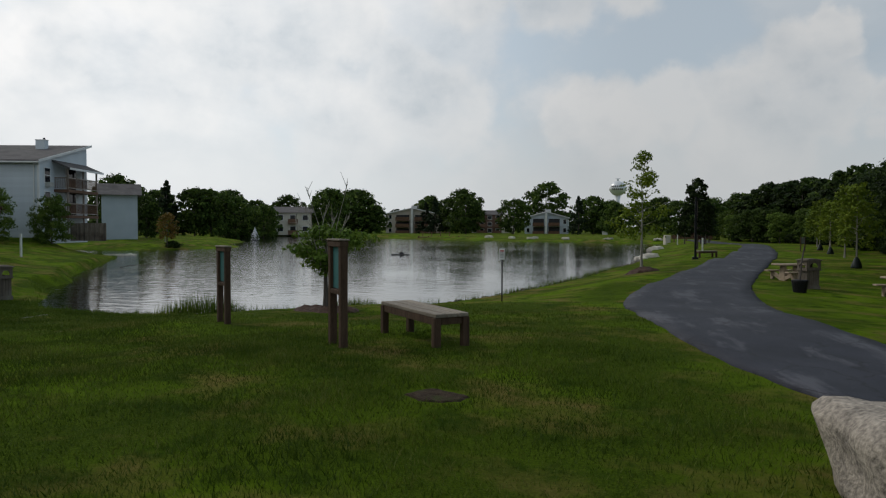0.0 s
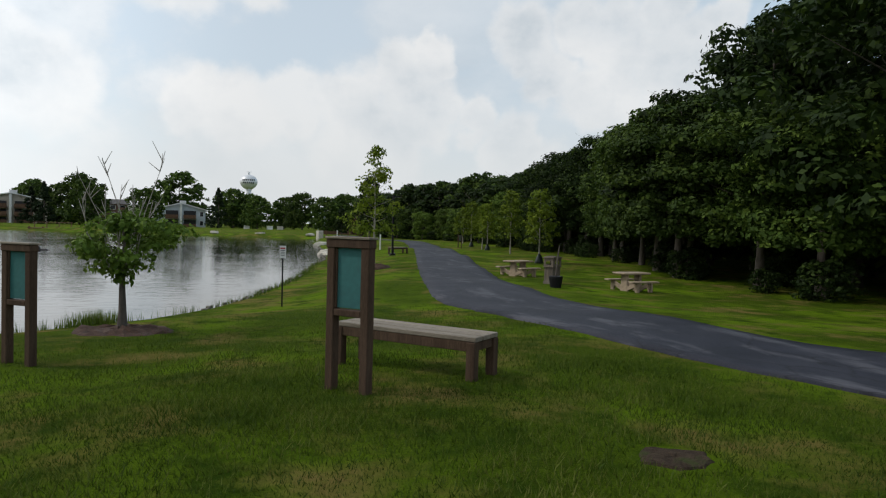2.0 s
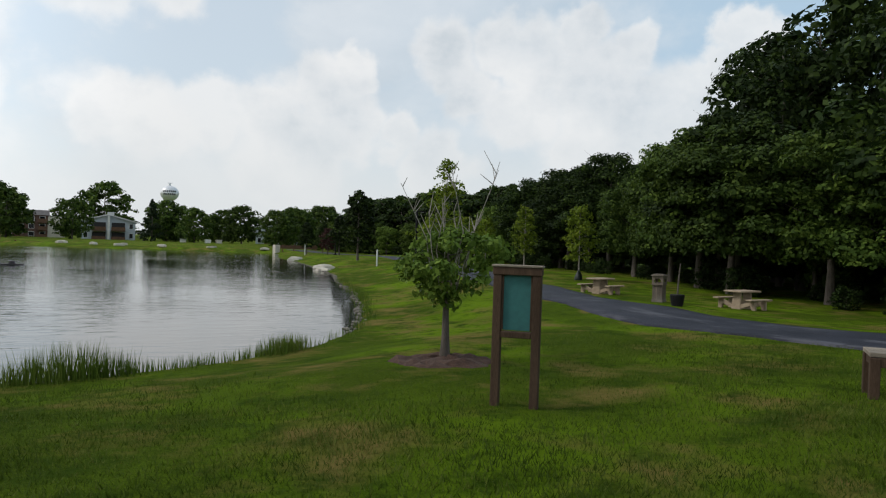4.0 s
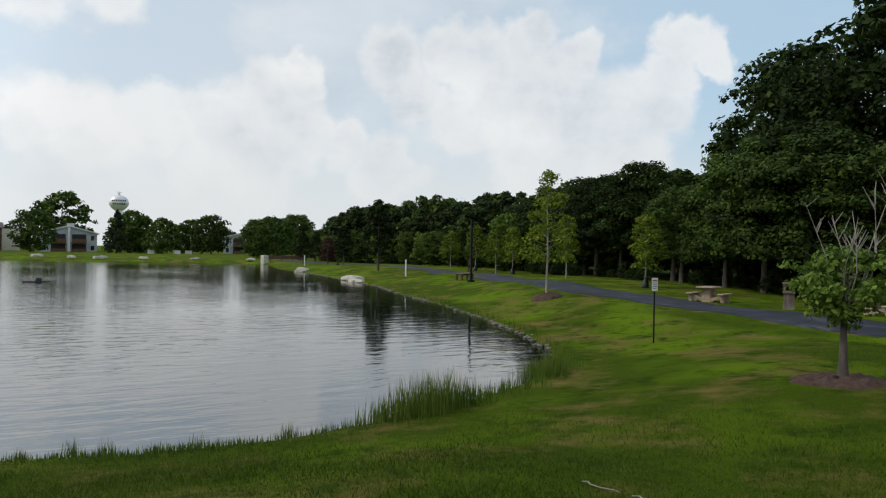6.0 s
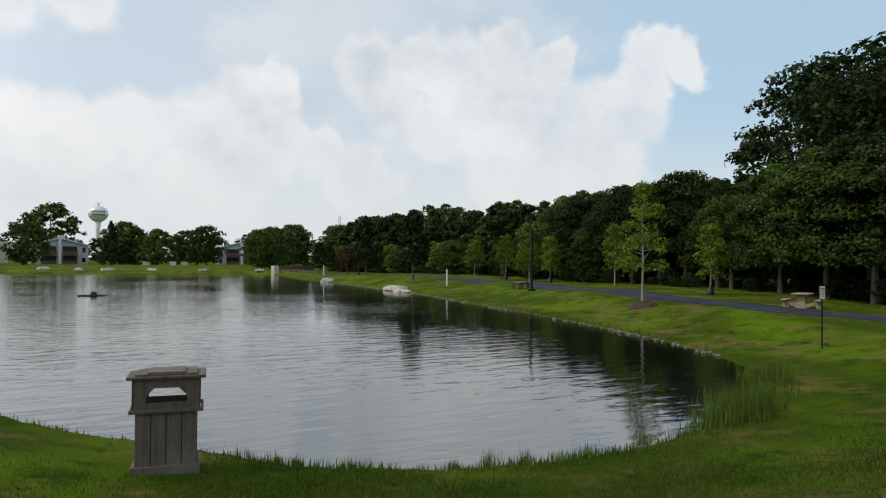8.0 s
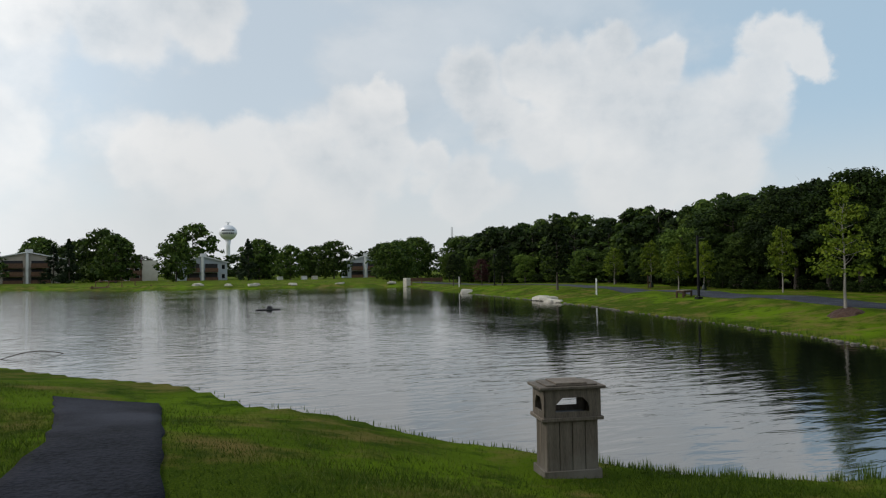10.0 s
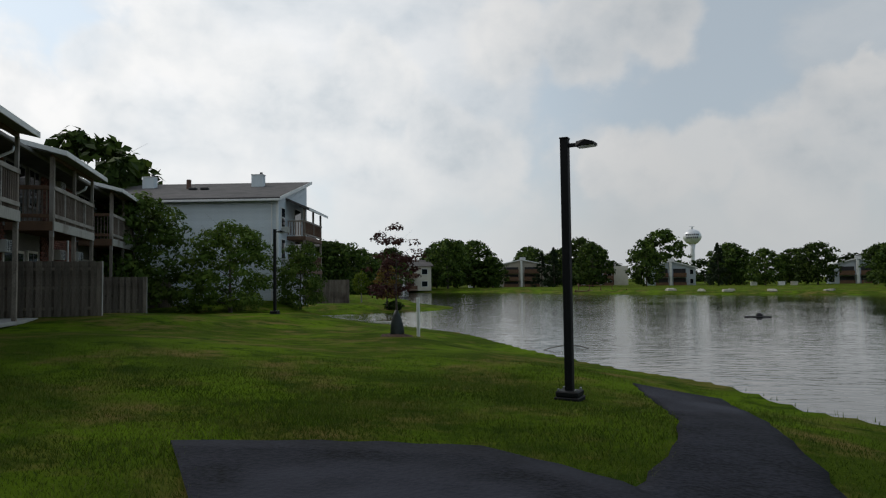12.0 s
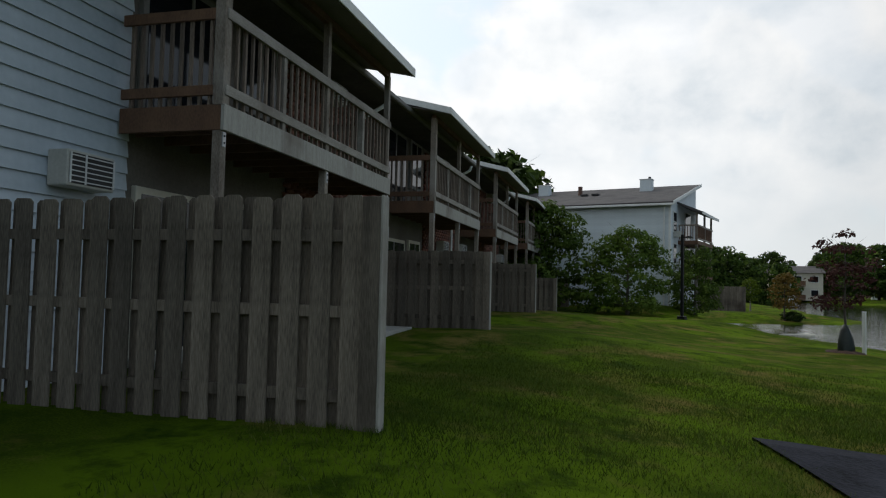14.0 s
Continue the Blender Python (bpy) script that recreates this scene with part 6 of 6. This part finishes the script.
flat_block(-88.0, 196.0, 25, 26, 12, 5.8, M["brown_wall"], "brown apartment block behind trees", 3, 8)
flat_block(-53.6, 73.8, 38, 3.9, 6, 5.6, M["siding"], "grey lap-sided house end with a dark roof", 2, 0)


def water_tower():
    x, y = 18.8, 513.9
    t = thing("water_tower", pose(x, y, 0), "silver bulb-shaped water tower with dark lettering", "water tower")
    bm = bmesh.new()
    add_tube(bm, [(0, 0, -1), (0, 0, 4), (0, 0, 20), (0, 0, 25.0)], [2.6, 1.5, 1.35, 2.2], 20)
    part("stem", bm, M["steel"], t, smooth=True)
    bm = bmesh.new()
    bmesh.ops.create_uvsphere(bm, u_segments=32, v_segments=18, radius=1)
    for v in bm.verts:
        k = 1 - 0.12 * max(-v.co.z, 0)
        v.co = Vector((v.co.x * 6.2 * k, v.co.y * 6.2 * k, v.co.z * 5.4 + 29.6))
    part("tank", bm, M["steel"], t, smooth=True)
    part("vent", box_bm((0, 0, 35.5), (1.3, 1.6, 2.2), 0.2), M["steel"], t)
    part("antenna", box_bm((0, 0, 36.9), (3.2, 0.3, 0.3)), M["steel"], t)
    # lettering, unreadable at this distance, as plain bars
    for zz, n in ((31.0, 7), (29.0, 6)):
        for i in range(n):
            a = radians(-90 + (i - (n - 1) / 2) * 13 - 4)
            rr = 6.22 * math.sqrt(max(0.0, 1 - ((zz - 29.6) / 5.4) ** 2))
            part("letter_bar", box_bm((rr * math.cos(a), rr * math.sin(a), zz), (0.8, 0.4, 1.1), rz=a + math.pi / 2), M["letter"], t)


water_tower()


def far_bits():
    """Small things across the pond: deck, bridge, pump box, parked carts, a mast."""
    d = thing("fishing_deck", pose(-26.0, 126.5, WATER_Z, 0, 0, -15), "low brown timber fishing deck on the far shore", "deck")
    part("deck_surface", box_bm((0, 0, 0.42), (9.0, 2.2, 0.14)), M["deck_brown"], d)
    for i in range(5):
        part("pile", box_bm((-4.2 + 2.1 * i, -0.9, 0.0), (0.2, 0.2, 1.4)), M["deck_brown"], d)
    part("handrail", box_bm((-1.5, 1.0, 1.35), (6.0, 0.08, 0.1)), M["deck_brown"], d)
    for i in range(4):
        part("rail_post", box_bm((-4.4 + 1.9 * i, 1.0, 0.9), (0.1, 0.1, 0.9)), M["deck_brown"], d)
    w = thing("outlet_wall", pose(12.2, 106.5, WATER_Z, 0, 0, 20), "pale concrete outlet with a brown timber railing", "outlet")
    part("headwall", box_bm((0, 0, 0.5), (0.8, 0.8, 1.5), 0.05), M["limestone"], w)
    part("rail_panel", box_bm((4.2, 0.6, 0.95), (6.4, 0.1, 0.5)), M["deck_brown"], w)
    for i in range(4):
        part("rail_post", box_bm((1.4 + 1.9 * i, 0.6, 0.7), (0.12, 0.12, 1.2)), M["deck_brown"], w)
    k = thing("path_sign", pose(17.4, 59.3, gz(17.4, 59.3) - 0.05, 0, 0, 20), "small brown timber notice post beside the far path", "sign")
    part("board", box_bm((0, 0, 0.85), (0.32, 0.05, 0.45)), M["sign_grey"], k)
    for sx in (-1, 1):
        part("post", box_bm((sx * 0.18, 0, 0.55), (0.06, 0.06, 1.2)), M["post_wood"], k)
    m = thing("radio_mast", pose(150.0, 420.0, 0), "thin pale lattice mast on the horizon", "mast")
    for sx in (-1, 1):
        part("leg", box_bm((sx * 0.5, 0, 14), (0.25, 0.25, 30)), M["galv"], m)
    for i in range(14):
        part("brace", box_bm((0, 0, 1 + 2 * i), (1.2, 0.16, 0.16), ry=0.6 * (1 if i % 2 else -1)), M["galv"], m)
    for x, y, c, s in ((4.5, 176.0, "trim", 0), (9.8, 174.5, "trim", 1), (12.2, 174.0, "cream", 2), (-62.0, 186.0, "trim", 3)):
        u = thing("utility_box", pose(x, y, gz(x, y) - 0.05, 0, 0, 10 * s), "pale utility box on the far lawn", "utility box", "pale boxes on the far lawn")
        part("cabinet", box_bm((0, 0, 0.42), (1.3, 0.7, 0.84), 0.04), M[c], u)
        part("lid", box_bm((0, 0, 0.86), (1.4, 0.8, 0.05), 0.01), M[c], u)


far_bits()


# ---- grass, reeds and shore stones ----
def blades_mesh(name, x, y, h, w, lean, rng, material):
    n = len(x)
    z = ground_z(x, y) - 0.006
    a = rng.uniform(0, 2 * math.pi, n)
    la = rng.uniform(0, 2 * math.pi, n)
    dx, dy = np.cos(a) * w / 2, np.sin(a) * w / 2
    lx, ly = np.cos(la) * lean * h, np.sin(la) * lean * h
    v = np.stack([np.stack([x - dx, y - dy, z], -1), np.stack([x + dx, y + dy, z], -1), np.stack([x + lx, y + ly, z + h], -1)], 1)
    return np_mesh(name, v.reshape(-1, 3), np.arange(3 * n).reshape(n, 3), material)


def lawn_blades():
    rng = np.random.default_rng(21)
    # the stretches of lawn that lie nearest to the line walked
    zones = [((-1.0, 7.5), (5.5, 4.0), 1.0), ((-6.0, 10.0), (5.0, 4.0), 0.9), ((-11.0, 14.0), (5.0, 4.2), 0.9), ((-15.5, 17.0), (4.5, 3.4), 0.9),
             ((-22.5, 19.5), (4.5, 5.0), 0.8), ((-27.0, 16.5), (5.0, 6.0), 0.9), ((0.5, 12.5), (4.0, 5.5), 0.45)]
    X, Y = [], []
    for (cx, cy), (rx, ry), k in zones:
        n = int(rx * ry * 3.1 * 1000 * k)
        r, a = np.sqrt(rng.uniform(0, 1, n)) * rng.uniform(0.5, 1.25, n), rng.uniform(0, 2 * math.pi, n)
        X.append(cx + rx * r * np.cos(a)); Y.append(cy + ry * r * np.sin(a))
    x, y = np.concatenate(X), np.concatenate(Y)
    d = pond_distance(x, y)
    ok = d > 0.15
    # keep off the paths and the bare patch
    fx, fy = x + rng.normal(0, 0.035, len(x)), y + rng.normal(0, 0.035, len(x))
    for poly in (BRANCH_L + BRANCH_R[::-1], APRON_L + APRON_R[::-1]):
        inside = np.zeros(len(x), bool)
        for (ax, ay), (bx, by) in zip(poly, poly[1:] + poly[:1]):
            if ay != by:
                inside ^= ((ay > fy) != (by > fy)) & (fx < (bx - ax) * (fy - ay) / (by - ay) + ax)
        ok &= ~inside
    edge_x = np.interp(y, [4.7, 6.9, 8.5, 10.7, 13.3, 16.5, 19.5, 23.3], [11.4, 6.2, 3.7, 3.1, 2.7, 2.28, 2.47, 3.4])
    ok &= x < edge_x + rng.normal(0, 0.05, len(x))
    ok &= (x - 0.4) ** 2 / 0.085 + (y - 7.84) ** 2 / 0.055 > 1
    flats = (x + 32.58) * 0.8616 + (y - 19.04) * 0.5075
    ok &= flats > 1.6
    x, y = x[ok], y[ok]
    patch = np.sin(x * 1.9 + np.sin(y * 1.3) * 2) * np.sin(y * 2.1 + 1.1)
    h = rng.uniform(0.022, 0.062, len(x)) * (1 + 0.4 * patch)
    me = blades_mesh("lawn_blades", x, y, h, rng.uniform(0.005, 0.011, len(x)), rng.uniform(0.2, 1.0, len(x)), rng, M["blade"])
    tagged(new("lawn_blades", me), "short mown grass blades of the lawn", "grass", kind="stuff")


def shore_points(i0, i1, step):
    out = []
    for a, b in zip(POND[i0:i1], POND[i0 + 1:i1 + 1]):
        n = max(1, int(np.linalg.norm(b - a) / step))
        out += [a + (b - a) * j / n for j in range(n)]
    return np.array(out)


def reeds():
    rng = np.random.default_rng(5)
    pts = shore_points(0, 16, 0.05)
    n = len(pts)
    # clumps where noise is high; tallest by the south-east bend
    k = np.array([noise.noise((p[0] * 0.55, p[1] * 0.55, 3.0)) for p in pts])
    tall = np.clip((pts[:, 0] + 13) / 5, 0.25, 1) * np.clip((-3.6 - pts[:, 0]) / 1.5, 0.1, 1)
    X, Y, H, W = [], [], [], []
    for p, q, tl in zip(pts, k, tall):
        m = rng.poisson((0.12 if p[0] > -4.2 else 1.0) * (26 if q > 0.05 else 16 if q > -0.1 else 6) * (1.0 if p[0] > -9 else 0.5 if p[0] > -13 else 0.25))
        inland = np.array([p[0] + 10, p[1] - 60]) / np.hypot(p[0] + 10, p[1] - 60)
        off = rng.normal(0, 0.13, (m, 2)) + inland * rng.uniform(-0.1, 0.55, (m, 1))
        X += list(p[0] + off[:, 0]); Y += list(p[1] + off[:, 1])
        H += list(np.clip(rng.uniform(0.12, 0.26, m) + max(q + 0.14, 0) * 0.95 * tl * rng.uniform(0.3, 1, m), 0.06, 0.62))
        if p[0] < -9.2:
            H[len(H) - m:] = [v * (0.34 + 0.26 * max(0, 1 + (p[0] + 9.2) / 1.2)) for v in H[len(H) - m:]]
        W += [rng.uniform(0.010, 0.022) for _ in range(m)]
    # single tufts further along the bank
    for i in range(0, n, 8):
        p = pts[i]
        if not -16 < p[0] < -6 or rng.uniform() < 0.35:
            continue
        m, hh = int(rng.integers(40, 95)), rng.uniform(0.10, 0.24)
        c = p + rng.normal(0, 0.06, 2)
        off = rng.normal(0, rng.uniform(0.05, 0.12), (m, 2))
        X += list(c[0] + off[:, 0]); Y += list(c[1] + off[:, 1])
        H += list(hh * rng.uniform(0.5, 1.15, m) * np.exp(-(off ** 2).sum(1) / 0.05))
        W += list(rng.uniform(0.006, 0.013, m))
    x, y = np.array(X), np.array(Y)
    me = blades_mesh("reeds", x, y, np.array(H), np.array(W), rng.uniform(0.02, 0.3, len(x)), rng, M["reed"])
    v = np.empty(len(me.vertices) * 3, np.float32)
    me.vertices.foreach_get("co", v)
    v = v.reshape(-1, 3)
    low = np.repeat(np.maximum(WATER_Z - 0.05 - v[0::3, 2], 0), 3)
    v[:, 2] += low
    me.vertices.foreach_set("co", v.ravel())
    tagged(new("reeds", me), "tall green reeds and uncut grass along the waterline", "reeds", kind="stuff")
    pts = shore_points(len(POND) - 9, len(POND) - 1, 0.07)
    m = 5
    x = np.repeat(pts[:, 0], m) + rng.normal(0, 0.09, len(pts) * m)
    y = np.repeat(pts[:, 1], m) + rng.normal(0, 0.09, len(pts) * m)
    h = rng.uniform(0.06, 0.2, len(x))
    me = blades_mesh("bank_grass", x, y, h, rng.uniform(0.007, 0.014, len(x)), rng.uniform(0.1, 0.5, len(x)), rng, M["reed"])
    tagged(new("bank_grass", me), "uncut grass fringe on the west bank", "grass", kind="stuff")


def shore_stones():
    """Loose stones along the east shore."""
    rng = np.random.default_rng(9)
    base = bmesh.new()
    bmesh.ops.create_icosphere(base, subdivisions=2, radius=1)
    for v in base.verts:
        v.co *= 1 + 0.25 * noise.noise(v.co * 1.6)
    bv = np.array([v.co[:] for v in base.verts])
    bf = np.array([[v.index for v in f.verts] for f in base.faces])
    base.free()
    pts = shore_points(12, 20, 0.11)
    V, F = [], []
    for p in pts:
        if rng.uniform() < 0.4:
            continue
        s = rng.uniform(0.025, 0.065) * (1 if rng.uniform() < 0.88 else 1.7)
        q = p + rng.normal(0, 0.09, 2)
        a = rng.uniform(0, 6.28)
        R = np.array([[math.cos(a), -math.sin(a), 0], [math.sin(a), math.cos(a), 0], [0, 0, 1]])
        F.append(bf + len(V) * len(bv))
        V.append((bv * np.array([s * 1.3, s, s * 0.65])) @ R.T + np.array([q[0], q[1], WATER_Z + 0.015]))
    me = np_mesh("shore_stones", np.concatenate(V), np.concatenate(F), M["stone"])
    tagged(new("shore_stones", me), "loose pale and brown stones along the waterline", "stones", kind="stuff")


lawn_blades()
reeds()
shore_stones()


# ---- bricks of the terrace, pieces last ----
def bricks():
    bw, bh, j = 0.245, 0.078, 0.011
    wall = thing("wall_brick", A_M, "red-brown brick wall of the terrace", "wall", kind="structure")
    part("brick_backing", box_bm((1.2, WALL + 0.082, 2.95), (12.0, 0.03, 5.2)), M["mortar"], wall)
    b = box_bm((0, 0, 0), (bw, 0.05, bh))
    me = bpy.data.meshes.new("brick")
    b.to_mesh(me); b.free(); me.materials.append(M["brick"])
    count, V, F = 0, [], []
    cube = np.array([[x, y, z] for z in (-0.5, 0.5) for x, y in ((-0.5, -0.5), (0.5, -0.5), (0.5, 0.5), (-0.5, 0.5))])
    faces = np.array([(3, 2, 1, 0), (4, 5, 6, 7), (0, 1, 5, 4), (1, 2, 6, 5), (2, 3, 7, 6), (3, 0, 4, 7)])
    rng = random.Random(2)

    def region(u0, u1, singles):
        nonlocal count
        for r in range(int((5.55 - GROUND_A) / (bh + j))):
            z = GROUND_A + 0.03 + r * (bh + j)
            x = u0 + (0.5 * (bw + j) if r % 2 else 0)
            while x < u1:
                off = rng.uniform(-0.003, 0.003)
                if singles and 0.45 < x < 1.9 and 1.0 < z < 2.9 and count < 300:
                    share("brick", me, Matrix.Translation((x, WALL + 0.045 + off, z)), wall)
                    count += 1
                else:
                    F.append(faces + 8 * len(V))
                    V.append(cube * np.array([bw, 0.05, bh]) + np.array([x, WALL + 0.045 + off, z]))
                x += bw + j
    for k, e in enumerate(BALCONY_END):
        region(e - 1.5, e + 3.25, k == 0)
    o = new("brickwork", np_mesh("brickwork", np.concatenate(V), np.concatenate(F), M["brick"]))
    o.parent = wall
    tagged(o, "red-brown bricks in running bond", kind="stuff")


bricks()
